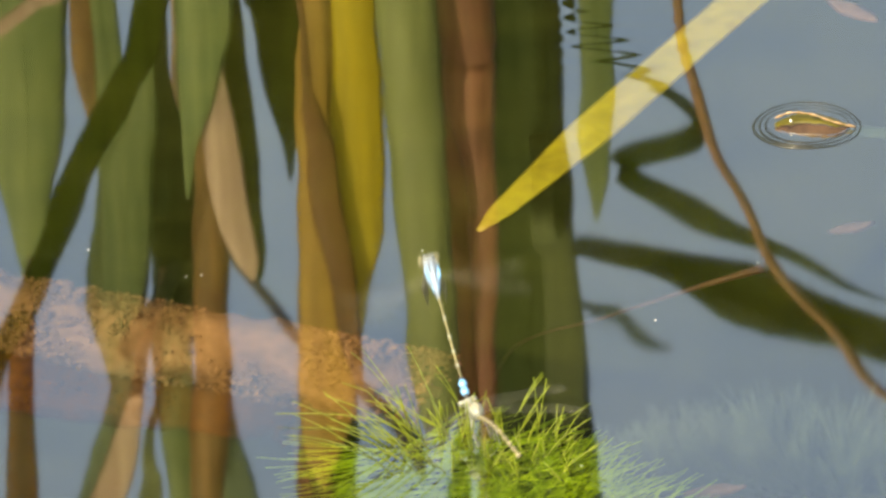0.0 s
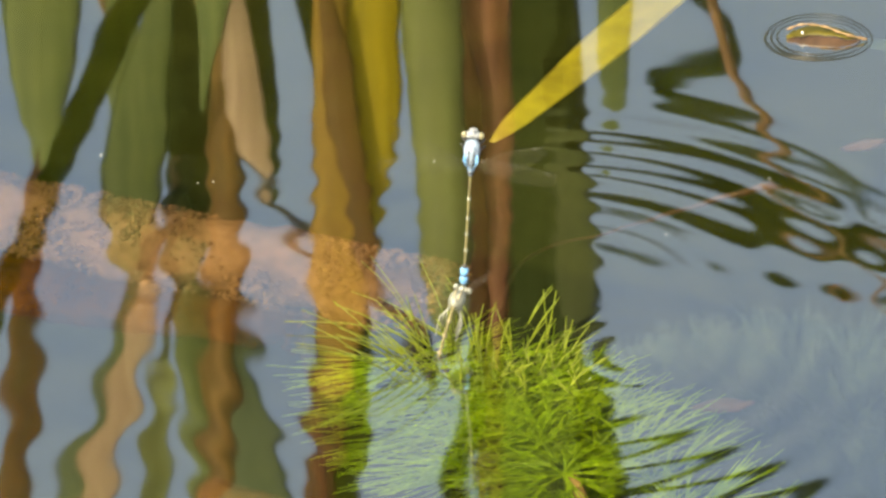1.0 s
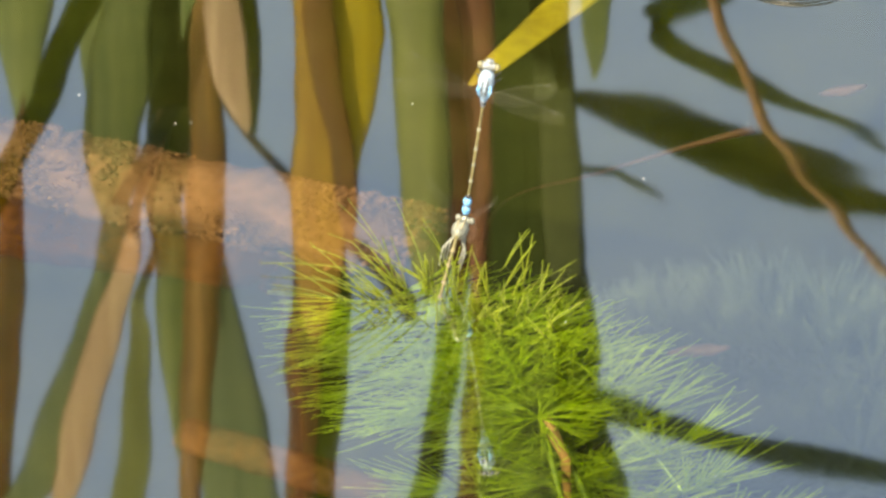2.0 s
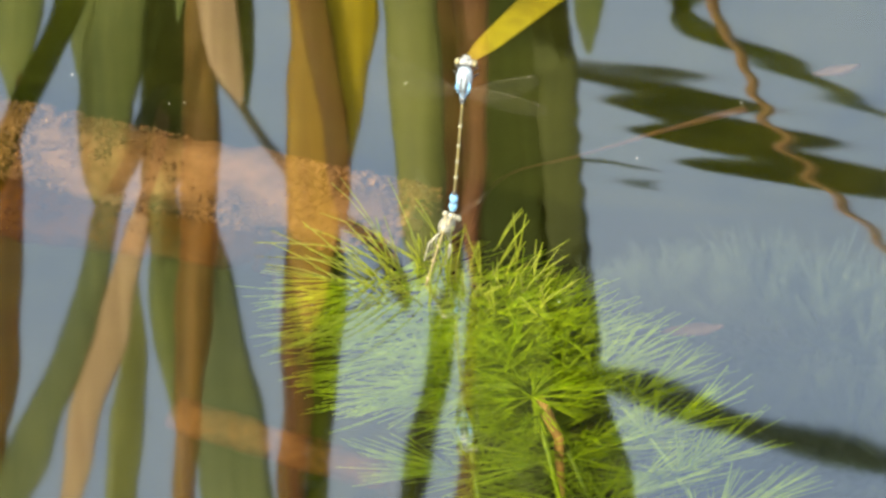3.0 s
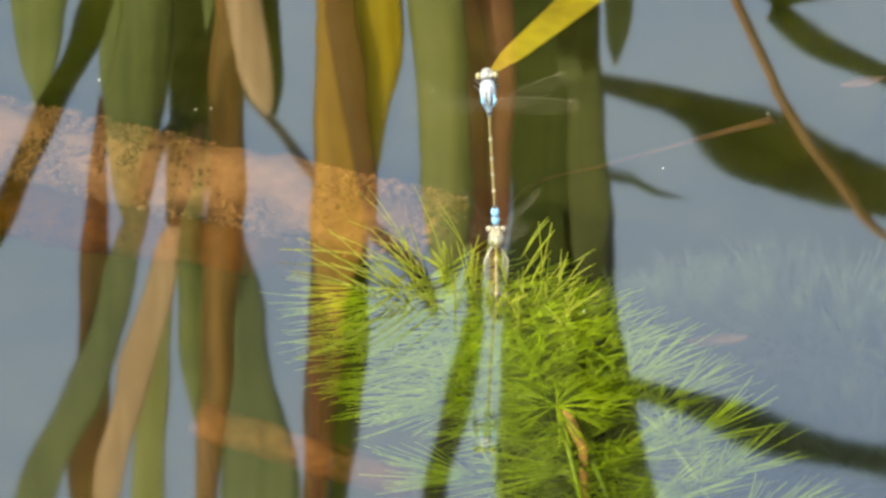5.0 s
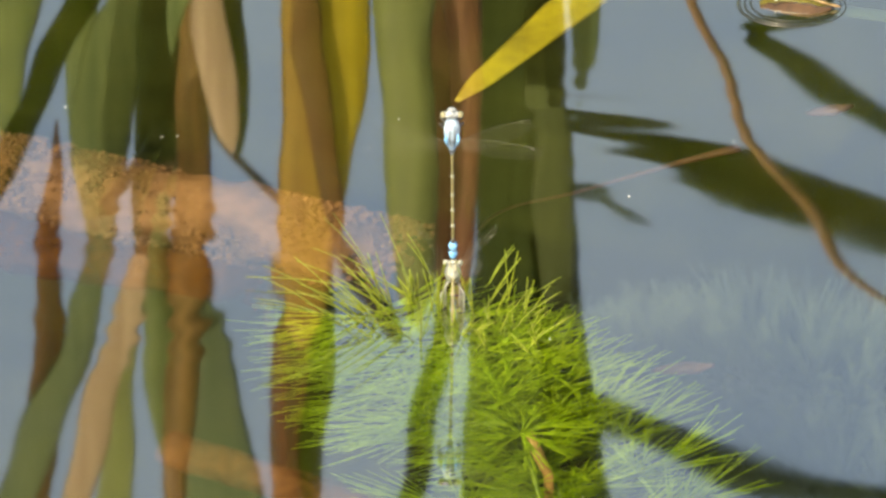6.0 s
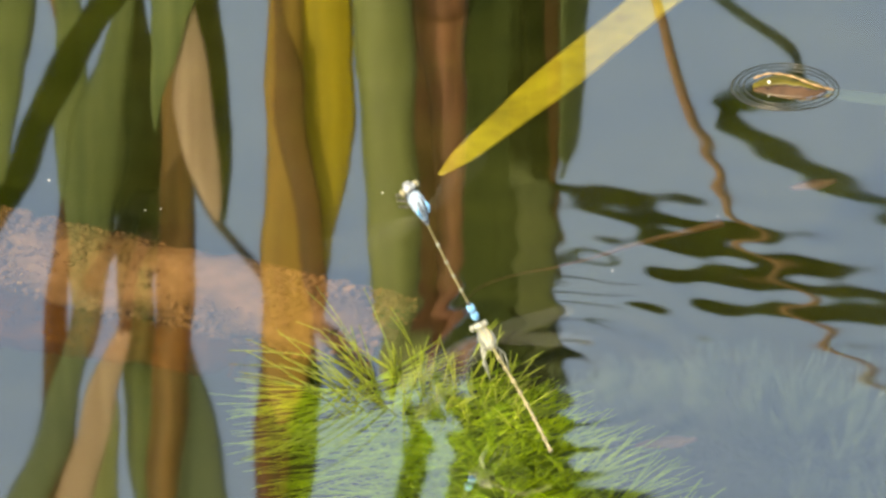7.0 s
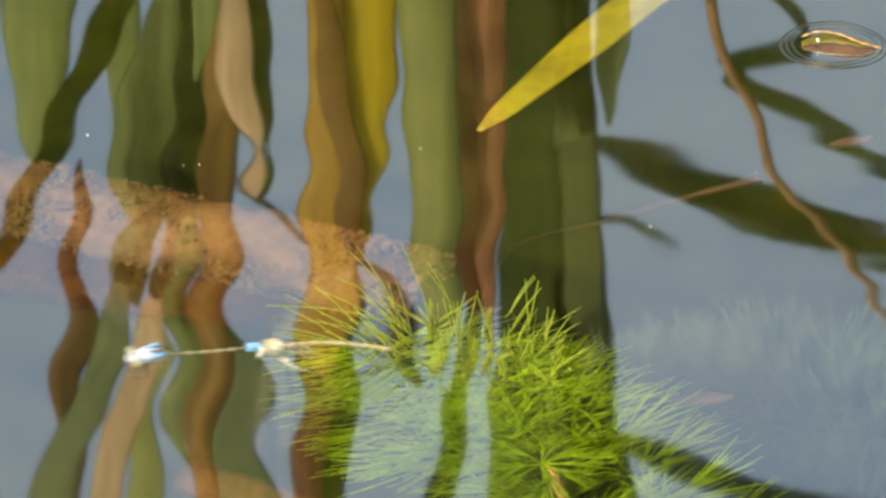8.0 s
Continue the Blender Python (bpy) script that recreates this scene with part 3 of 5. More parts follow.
deep_leaf = reed("reed_leaf", "broad green reed leaf coloured dark for shade",
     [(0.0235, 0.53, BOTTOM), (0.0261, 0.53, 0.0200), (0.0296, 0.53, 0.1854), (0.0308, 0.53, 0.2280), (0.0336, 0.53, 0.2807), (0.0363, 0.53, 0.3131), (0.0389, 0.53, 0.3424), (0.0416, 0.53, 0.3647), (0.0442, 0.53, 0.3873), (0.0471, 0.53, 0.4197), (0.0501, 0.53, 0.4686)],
     [0.0109, 0.0130, 0.0136, 0.0147, 0.0168, 0.0163, 0.0177, 0.0207, 0.0257, 0.0227, 0.0016], M_SHADEDARK)
reed("reed_leaf", "faint green far reed leaf",
     [(0.0494, 0.6, BOTTOM), (0.0483, 0.6, 0.0200), (0.0461, 0.6, 0.2362), (0.0458, 0.6, 0.2613), (0.0455, 0.6, 0.2739), (0.0453, 0.6, 0.2849)],
     [0.0076, 0.0091, 0.0096, 0.0090, 0.0064, 0.0010], M_GREEN)
reed("reed_leaf", "grey green leaning reed leaf",
     [(-0.0638, 0.57, BOTTOM), (-0.0638, 0.57, 0.1200), (-0.0638, 0.55, 0.2350), (-0.0797, 0.43, 0.2263), (-0.0819, 0.43, 0.2330), (-0.0865, 0.43, 0.2532), (-0.0911, 0.43, 0.2720), (-0.0976, 0.43, 0.2892), (-0.1065, 0.43, 0.3119), (-0.1133, 0.43, 0.3277), (-0.1244, 0.43, 0.3527), (-0.1278, 0.43, 0.3617)],
     [0.0060, 0.0060, 0.0050, 0.0044, 0.0061, 0.0076, 0.0092, 0.0101, 0.0108, 0.0099, 0.0045, 0.0008], M_GREY)
tan_low = reed("reed_leaf", "tan withered reed leaf leaning over",
     [(-0.0638, 0.57, BOTTOM), (-0.0638, 0.57, 0.1200), (-0.0638, 0.55, 0.2350), (-0.0716, 0.425, 0.2302), (-0.0733, 0.425, 0.2385), (-0.0759, 0.425, 0.2503), (-0.0798, 0.425, 0.2656), (-0.0840, 0.425, 0.2793), (-0.0880, 0.425, 0.2965), (-0.0914, 0.425, 0.3122), (-0.0948, 0.425, 0.3281), (-0.0983, 0.425, 0.3459)],
     [0.0060, 0.0060, 0.0050, 0.0029, 0.0047, 0.0067, 0.0085, 0.0091, 0.0086, 0.0075, 0.0051, 0.0006], M_TAN)
reed("reed_leaf", "slim olive reed leaf",
     [(-0.0638, 0.57, BOTTOM), (-0.0638, 0.57, 0.1200), (-0.0638, 0.55, 0.2600), (-0.0793, 0.5, 0.2903), (-0.0806, 0.5, 0.3099), (-0.0823, 0.5, 0.3262), (-0.0840, 0.5, 0.3462), (-0.0861, 0.5, 0.3683), (-0.0883, 0.5, 0.3945), (-0.0896, 0.5, 0.4097)],
     [0.0060, 0.0060, 0.0050, 0.0025, 0.0056, 0.0078, 0.0088, 0.0094, 0.0063, 0.0010], M_OLIVE)
reed("reed_leaf", "soft green reed leaf beside a stem",
     [(-0.0638, 0.57, BOTTOM), (-0.0638, 0.57, 0.1200), (-0.0638, 0.55, 0.2300), (-0.0688, 0.47, 0.2385), (-0.0706, 0.47, 0.2539), (-0.0707, 0.47, 0.2730), (-0.0707, 0.47, 0.2992), (-0.0703, 0.47, 0.3170), (-0.0701, 0.47, 0.3277)],
     [0.0060, 0.0060, 0.0050, 0.0051, 0.0078, 0.0090, 0.0076, 0.0037, 0.0006], M_GREEN)
reed("reed_leaf", "broad grey green reed leaf",
     [(-0.0638, 0.57, BOTTOM), (-0.0638, 0.57, 0.1200), (-0.0638, 0.55, 0.2400), (-0.0603, 0.49, 0.2496), (-0.0596, 0.49, 0.2792), (-0.0577, 0.49, 0.3022), (-0.0563, 0.49, 0.3292), (-0.0544, 0.49, 0.3510), (-0.0532, 0.49, 0.3694), (-0.0511, 0.49, 0.4031), (-0.0498, 0.49, 0.4220)],
     [0.0060, 0.0060, 0.0050, 0.0024, 0.0052, 0.0110, 0.0173, 0.0202, 0.0216, 0.0127, 0.0010], M_GREY)
drooping_leaf = reed("drooping_leaf", "brown reed leaf drooping over to its tip",
     [(0.032, 0.58, BOTTOM), (0.032, 0.58, 0.44), (-0.01, 0.55, 0.62), (-0.072, 0.5, 0.6), (-0.0975, 0.44, 0.42), (-0.0986, 0.44, 0.3305), (-0.0971, 0.44, 0.3093), (-0.0954, 0.44, 0.2883), (-0.0943, 0.44, 0.2676), (-0.0941, 0.44, 0.2505), (-0.0931, 0.44, 0.2336), (-0.0920, 0.44, 0.2186), (-0.0910, 0.44, 0.2078)],
     [0.0080, 0.0100, 0.0100, 0.0090, 0.0075, 0.0076, 0.0081, 0.0087, 0.0083, 0.0068, 0.0053, 0.0029, 0.0006], M_DARKBROWN)
reed("reed_leaf", "thin tan reed leaf bent over at an angle", [(-0.055, 0.39, BOTTOM), (-0.058, 0.39, 0.03), (-0.0868, 0.39, 0.0978), (-0.0969, 0.39, 0.1074), (-0.1055, 0.39, 0.1148), (-0.1230, 0.39, 0.1304)], 0.0042, M_TAN, tip=0.2)
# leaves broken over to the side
reed("broken_leaf", "shade-dark green reed leaf broken over sideways",
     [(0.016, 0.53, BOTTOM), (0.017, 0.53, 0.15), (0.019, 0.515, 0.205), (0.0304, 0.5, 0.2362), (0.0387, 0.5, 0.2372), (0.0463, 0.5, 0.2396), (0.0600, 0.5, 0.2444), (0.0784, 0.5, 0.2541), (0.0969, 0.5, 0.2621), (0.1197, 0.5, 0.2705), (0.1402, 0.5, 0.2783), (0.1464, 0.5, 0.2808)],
     [0.0050, 0.0045, 0.0040, 0.0033, 0.0057, 0.0077, 0.0120, 0.0187, 0.0178, 0.0128, 0.0054, 0.0008], M_SHADEDEEP, facing=(0.3, 0, 1))
reed("broken_leaf", "slender shade-dark green reed leaf broken over sideways", [(0.026, 0.545, BOTTOM), (0.030, 0.545, 0.14), (0.034, 0.525, 0.258), (0.0500, 0.515, 0.272), (0.0634, 0.515, 0.279)], 0.0042, M_SHADEDEEP, tip=0.3, facing=(0.5, 0, 1))
reed("broken_leaf", "narrow shade-dark green reed leaf broken over sideways",
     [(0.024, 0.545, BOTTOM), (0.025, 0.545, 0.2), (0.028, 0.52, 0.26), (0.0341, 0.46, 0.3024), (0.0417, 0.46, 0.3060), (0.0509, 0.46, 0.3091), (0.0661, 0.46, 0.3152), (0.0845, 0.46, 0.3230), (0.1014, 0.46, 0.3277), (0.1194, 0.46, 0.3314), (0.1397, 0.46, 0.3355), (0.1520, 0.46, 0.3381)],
     [0.0050, 0.0050, 0.0050, 0.0066, 0.0080, 0.0083, 0.0090, 0.0087, 0.0084, 0.0077, 0.0051, 0.0008], M_SHADEDEEP, facing=(0.3, 0, 1))
folded_leaf = reed("broken_leaf", "shade-dark reed leaf folded to and fro by breaks", [(0.028, 0.545, BOTTOM), (0.028, 0.545, 0.04), (0.032, 0.50, 0.11), (0.036, 0.47, 0.157)], 0.0058, M_SHADEDEEP, tip=0.1)
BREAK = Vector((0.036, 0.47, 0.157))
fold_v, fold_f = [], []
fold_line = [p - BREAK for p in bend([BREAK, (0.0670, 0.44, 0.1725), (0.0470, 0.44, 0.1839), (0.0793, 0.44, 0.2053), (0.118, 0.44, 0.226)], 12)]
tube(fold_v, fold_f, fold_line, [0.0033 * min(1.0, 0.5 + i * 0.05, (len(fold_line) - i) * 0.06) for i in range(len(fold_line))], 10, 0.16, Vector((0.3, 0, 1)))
fold_blade = mesh_part("broken_blade", fold_v, fold_f, M_SHADEDEEP, folded_leaf, "blade hanging from the break")
fold_blade.location = BREAK - folded_leaf.location
reed("bent_twig", "thin curved brown twig", [(0.055, 0.39, BOTTOM), (0.056, 0.39, 0.03), (0.0591, 0.39, 0.1095), (0.0630, 0.39, 0.1341), (0.0690, 0.39, 0.1544), (0.0763, 0.39, 0.1701), (0.0823, 0.39, 0.1861), (0.0955, 0.39, 0.2038), (0.1115, 0.39, 0.2250), (0.150, 0.39, 0.262)], 0.0026, M_TWIG, tip=0.15, flat=0.95)


# ---- under the surface ----
def sunken_leaf():
    thing = new("sunken_leaf")
    thing.location = (0.0676, 0.189, -0.020)
    line = [p - thing.location for p in bend([(0.0065, 0.0855, -0.020), (0.0200, 0.108, -0.019), (0.0357, 0.1348, -0.019), (0.0676, 0.189, -0.020), (0.105, 0.255, -0.03), (0.15, 0.33, BOTTOM)], 10)]
    n = len(line) - 1
    radii = [min(0.0006 + 0.0006 * i, 0.0020 + 0.0031 * min(1, i / n * 3.0)) for i in range(n + 1)]
    verts, faces = [], []
    tube(verts, faces, line, radii, 10, 0.12, Vector((0.86, -0.5, 0)))
    mesh_part("blade", verts, faces, M_SUNK, thing)
    return tagged(thing, "bright yellow dead reed leaf under the water", "leaf")


def sunken_log(a, b, radius, tufts, seed, label, mat):
    """A rotten stalk under the water, lumpy and furred with algae, propped on two thin stubs."""
    thing = new("sunken_stalk")
    a, b = Vector(a), Vector(b)
    thing.location = a
    n, sides = 150, 24
    ax = (b - a).normalized()
    u, w = ax.cross(Vector((0, 0, 1))).normalized(), Vector((0, 0, 1))
    verts, faces = [], []
    for i in range(n + 1):
        p = (b - a) * (i / n)
        for k in range(sides):
            an = 2 * math.pi * k / sides
            d = u * math.cos(an) + w * math.sin(an)
            q = p + d * radius
            r = radius * (1 + 0.34 * noise.noise(q * 45) + 0.20 * noise.noise(q * 190)) * (1 if i < n - 8 else max(0.15, (n - i) / 8))
            verts.append(p + d * r)
    for i in range(n):
        for k in range(sides):
            k2 = (k + 1) % sides
            faces.append((i * sides + k, i * sides + k2, (i + 1) * sides + k2, (i + 1) * sides + k))
    faces.append(tuple(reversed(range(sides))))
    faces.append(tuple(n * sides + k for k in range(sides)))
    mesh_part("stalk", verts, faces, mat, thing)
    rng = random.Random(seed)
    vf, ff = [], []
    for _ in range(tufts):              # crumbs of algae crusting the stalk
        t = rng.random()
        an = rng.uniform(-0.5, math.pi + 0.5)
        d = u * math.cos(an) + w * math.sin(an)
        p = (b - a) * t + d * radius * rng.uniform(0.9, 1.10)
        r = radius * rng.uniform(0.02, 0.07) * max(0.25, 0.9 + 1.6 * noise.noise(p * 90))
        k = len(vf)
        e = (d + ax * rng.uniform(-0.7, 0.7)).normalized()
        f = e.cross(ax).normalized()
        g = e.cross(f)
        vf.extend([p + e * r * rng.uniform(0.8, 1.7), p + f * r, p + g * r * rng.uniform(0.7, 1.4), p - f * r, p - g * r, p - e * r])
        ff.extend([(k, k + 1, k + 2), (k, k + 2, k + 3), (k, k + 3, k + 4), (k, k + 4, k + 1), (k + 5, k + 2, k + 1), (k + 5, k + 3, k + 2), (k + 5, k + 4, k + 3), (k + 5, k + 1, k + 4)])
    crust = mesh_part("algae_crust", vf, ff, mat, thing, "granular brown algae")
    tagged(crust, kind="stuff")
    for x in (0.02, 0.985):
        vs, fs = [], []
        p = (b - a) * x
        tube(vs, fs, [p, p + Vector((0.002, 0.004, -0.05)), p + Vector((0.003, 0.006, BOTTOM - a.z))], [0.0015, 0.0012, 0.001], 7)
        mesh_part("stub", vs, fs, M_TWIGSHADE, thing)
    return tagged(thing, label, "dead stalk")


def sunken_twig(pts, r, mat, label):
    verts, faces = [], []
    root = Vector(pts[0])
    line = [p - root for p in bend(pts, 8)]
    tube(verts, faces, line, [r * (0.10 + 0.90 * (i / len(line)) ** 2) for i in range(len(line))], 7)
    ob = mesh_part("sunken_twig", verts, faces, mat)
    ob.location = root
    return tagged(ob, label, "twig")


def filament(verts, faces, p, d, length, r, rng, lid, droop):
    """One hair of water weed, bending slightly on its way. lid: height that it does not pass. Returns a place near its foot and its heading there."""
    n = 4
    pts = [p.copy()]
    q = p.copy()
    for i in range(n):
        d = (d + droop * (0.2 / n) + Vector((rng.gauss(0, 0.02), rng.gauss(0, 0.02), rng.gauss(0, 0.02)))).normalized()
        q = q + d * (length / n)
        if q.z > lid:
            q.z = lid - rng.random() * 0.0005
        pts.append(q.copy())
    tube(verts, faces, pts, [r * (1 - 0.13 * i) for i in range(n + 1)], 3)
    return pts[1], (pts[2] - pts[1]).normalized()


def frond(verts, faces, p, d, length, r, rng, lid, droop, count=2, spread=0.34):
    """A leaf of water weed: hairs that part near its foot and run on side by side."""
    q, e = filament(verts, faces, p, d, length, r, rng, lid, droop)
    side = e.cross(Vector((rng.gauss(0, 0.5), rng.gauss(0, 0.5), 1))).normalized()
    for k in range(count - 1):
        s = (1 if k % 2 else -1) * spread * rng.uniform(0.5, 1.2)
        filament(verts, faces, q, (e + side * s).normalized(), length * rng.uniform(0.55, 0.8), r * 0.9, rng, lid, droop)


def water_weed(name, axis, whorls, hairs, reach, r, mat, label, seed, tip_share=0.45, stem_mat=None, count=6, lean=(0.0, 0.4), beads=0.0):
    rng = random.Random(seed)
    line = bend(axis, 24)
    root = line[-1]
    thing = new(name)
    thing.location = root
    loc = [p - root for p in line]
    n = len(loc) - 1
    vs, fs = [], []
    tube(vs, fs, loc, [0.0004 + 0.0003 * i / n for i in range(n + 1)], 7)
    mesh_part("stem", vs, fs, stem_mat or M_WEEDSHADE, thing, "thin weed stem")
    vb, fb = [], []
    for k in range(whorls):
        u = (k + 0.3) / whorls
        i = min(n - 1, int(u * n * 0.96))
        p = loc[i]
        d = (loc[i] - loc[i + 1]).normalized()
        a = d.cross(Vector((0, 0, 1))).normalized()
        b = d.cross(a)
        verts, faces = [], []
        size = reach * min(1.0, tip_share + u * 1.6)
        turn = rng.random() * 6.28
        leaves = max(5, int(hairs * min(1.0, 0.45 + 2.2 * u)))
        for j in range(leaves):
            an = turn + 2 * math.pi * j / leaves + rng.gauss(0, 0.12)
            out = (a * math.cos(an) + b * math.sin(an) + d * rng.uniform(*lean)).normalized()
            length = size * rng.uniform(0.75, 1.1)
            frond(verts, faces, p.copy(), out, length, r, rng, -0.0008 - root.z, d * 0.1 + Vector((0, 0, 0.35)), count)
            if rng.random() < beads:        # a white bead that draws air and wet sparkle on the hair
                c = p + out * length * rng.uniform(0.5, 0.95)
                if c.z < -0.0012 - root.z:
                    r0, k0 = rng.uniform(0.00009, 0.00018), len(vb)
                    vb.extend([c + Vector(v) * r0 for v in ((1, 0, 0), (0, 1, 0), (-1, 0, 0), (0, -1, 0), (0, 0, 1), (0, 0, -1))])
                    fb.extend([(k0 + a1, k0 + (a1 + 1) % 4, k0 + 4) for a1 in range(4)] + [(k0 + (a1 + 1) % 4, k0 + a1, k0 + 5) for a1 in range(4)])
        mesh_part("whorl", verts, faces, mat, thing)
    if vb:
        tagged(mesh_part("air_beads", vb, fb, M_GLINTBEAD, thing, "tiny white beads for air and wet sparkle on the hairs"), kind="stuff")
    return tagged(thing, label, "water plant")


def emergent_tuft(center, label):
    """The crown of the weed that stands out of the water, strand by strand."""
    rng = random.Random(9)
    thing = new("water_weed")
    thing.location = center
    vs, fs = [], []
    tube(vs, fs, [Vector((0.004, -0.010, -0.010)), Vector((0.001, -0.003, -0.004)), Vector((0, 0, -0.002))], [0.0012, 0.001, 0.0006], 7)
    mesh_part("stem", vs, fs, M_WEED, thing)
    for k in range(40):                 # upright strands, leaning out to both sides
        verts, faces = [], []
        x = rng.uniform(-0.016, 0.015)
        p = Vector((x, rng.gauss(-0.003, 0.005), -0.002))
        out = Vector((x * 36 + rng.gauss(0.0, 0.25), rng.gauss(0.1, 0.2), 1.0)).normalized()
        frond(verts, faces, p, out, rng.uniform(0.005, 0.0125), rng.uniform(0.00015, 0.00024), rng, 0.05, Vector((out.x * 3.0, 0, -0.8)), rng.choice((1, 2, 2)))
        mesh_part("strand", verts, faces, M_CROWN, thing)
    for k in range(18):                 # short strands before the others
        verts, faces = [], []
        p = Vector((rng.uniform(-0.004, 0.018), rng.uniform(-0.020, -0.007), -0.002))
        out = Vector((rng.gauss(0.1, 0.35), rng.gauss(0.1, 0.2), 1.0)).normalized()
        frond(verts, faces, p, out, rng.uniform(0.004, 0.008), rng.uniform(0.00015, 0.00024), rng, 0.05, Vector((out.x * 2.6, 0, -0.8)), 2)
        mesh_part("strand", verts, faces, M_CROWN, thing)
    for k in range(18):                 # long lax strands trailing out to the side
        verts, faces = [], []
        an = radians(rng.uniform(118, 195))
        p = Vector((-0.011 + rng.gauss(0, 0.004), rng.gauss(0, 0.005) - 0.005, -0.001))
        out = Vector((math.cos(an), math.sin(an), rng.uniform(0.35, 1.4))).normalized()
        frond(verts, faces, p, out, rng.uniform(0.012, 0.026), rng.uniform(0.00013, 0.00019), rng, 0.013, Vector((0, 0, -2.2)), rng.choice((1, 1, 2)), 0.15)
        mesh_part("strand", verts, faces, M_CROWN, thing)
    return tagged(thing, label, "water plant")


def leaf_fragment(x, y, z, turn, length, label):
    """A rotten scrap of leaf adrift under the surface."""
    bm = bmesh.new()
    rows = []
    for i in range(11):
        u = i / 10
        half = length * 0.2 * math.sin(math.pi * (0.06 + 0.88 * u)) * (1 + 0.2 * noise.noise((u * 6, x * 90, 0)))
        rows.append([bm.verts.new(((u - 0.5) * length, v * half, 0.0006 * noise.noise((u * 5, v * 3, y * 80)) - 0.0008 * v * v)) for v in (-1, -0.5, 0, 0.5, 1)])
    for a, b in zip(rows, rows[1:]):
        for j in range(4):
            bm.faces.new((a[j], b[j], b[j + 1], a[j + 1]))
    bmesh.ops.solidify(bm, geom=bm.faces[:], thickness=0.0004)
    thing = new("sunken_leaf")
    thing.matrix_basis = pose(x, y, z, 0, 0, turn)
    part("blade", bm, M_PINK, thing)
    return tagged(thing, label, "leaf")


sunken_leaf()
sunken_log((-0.19, 0.126, -0.045), (-0.002, 0.045, -0.045), 0.0106, 9000, 4, "sunken dead stalk furred with orange-brown algae", M_ALGAE)
sunken_log((-0.0483, 0.0254, -0.1000), (-0.0067, 0.0022, -0.1000), 0.0042, 2500, 5, "thin sunken dead stalk deep in the pond", M_RUSTALGAE)
# Added stalk that stands for the dark rusty lower flank of the first.
sunken_log((-0.19, 0.118, -0.080), (-0.028, 0.070, -0.080), 0.0095, 5000, 7, "rust-dark stalk added as the lower flank of the one above", M_RUSTDEEP)
leaf_fragment(0.0862, 0.1850, -0.030, -50, 0.0150, "pinkish rotten leaf under the water")
leaf_fragment(0.0800, 0.105, -0.045, 20, 0.010, "small pinkish rotten leaf under the water")
leaf_fragment(0.0480, 0.012, -0.050, 10, 0.012, "small pinkish leaf scrap under the water")
sunken_twig([(0.0067, 0.1653, -0.1950), (0.0136, 0.1053, -0.0950), (0.0303, 0.0850, -0.0600), (0.0476, 0.0796, -0.0420), (0.0613, 0.0832, -0.0380)], 0.0013, M_RUST, "thin rust-coloured twig under the water")
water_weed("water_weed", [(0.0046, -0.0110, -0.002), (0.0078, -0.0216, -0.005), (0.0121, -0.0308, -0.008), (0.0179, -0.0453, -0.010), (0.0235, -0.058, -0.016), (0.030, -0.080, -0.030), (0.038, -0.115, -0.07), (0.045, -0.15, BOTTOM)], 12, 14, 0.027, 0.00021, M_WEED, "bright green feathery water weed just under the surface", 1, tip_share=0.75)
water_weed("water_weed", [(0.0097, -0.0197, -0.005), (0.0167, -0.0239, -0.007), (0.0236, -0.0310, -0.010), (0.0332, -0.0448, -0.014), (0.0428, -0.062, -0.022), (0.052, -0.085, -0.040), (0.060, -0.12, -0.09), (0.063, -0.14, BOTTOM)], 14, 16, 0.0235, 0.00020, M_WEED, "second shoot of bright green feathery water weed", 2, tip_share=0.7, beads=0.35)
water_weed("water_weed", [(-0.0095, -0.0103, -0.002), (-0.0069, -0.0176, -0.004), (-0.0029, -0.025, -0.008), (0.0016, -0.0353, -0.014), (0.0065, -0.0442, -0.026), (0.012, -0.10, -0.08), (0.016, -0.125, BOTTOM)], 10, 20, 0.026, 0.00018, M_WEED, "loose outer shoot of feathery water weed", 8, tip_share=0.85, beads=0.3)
water_weed("water_weed", [(0.030, 0.075, -0.120), (0.055, 0.068, -0.122), (0.085, 0.060, -0.126), (0.13, 0.04, -0.15), (0.15, 0.03, BOTTOM)], 18, 34, 0.034, 0.00022, M_PALEWEED, "pale water weed deeper in the pond", 3, stem_mat=M_PALEWEED, count=24)
water_weed("water_weed", [(0.040, 0.045, -0.125), (0.065, 0.035, -0.128), (0.095, 0.025, -0.132), (0.14, 0.01, -0.155), (0.16, 0.00, BOTTOM)], 18, 34, 0.036, 0.00022, M_PALEWEED, "pale water weed low in the pond", 13, stem_mat=M_PALEWEED, count=24)
water_weed("water_weed", [(0.012, -0.012, -0.026), (0.018, -0.026, -0.030), (0.026, -0.044, -0.036), (0.036, -0.074, -0.048), (0.046, -0.12, -0.08), (0.052, -0.15, BOTTOM)], 14, 20, 0.0285, 0.00019, M_WEEDSHADE, "lower shoot of green feathery water weed", 6, tip_share=0.6, beads=0.2)
stub_v, stub_f = [], []
tube(stub_v, stub_f, [Vector((0, 0, 0)), Vector((0.0018, -0.006, -0.001)), Vector((0.0036, -0.0100, -0.005)), Vector((0.0044, -0.0130, -0.040))], [0.0012, 0.0012, 0.0009, 0.0006], 8)
stub = mesh_part("dead_twig", stub_v, stub_f, M_WEEDSTEM)
stub.location = (0.0183, -0.0490, -0.0045)
tagged(stub, "short tan dead twig among green water weed", "twig")
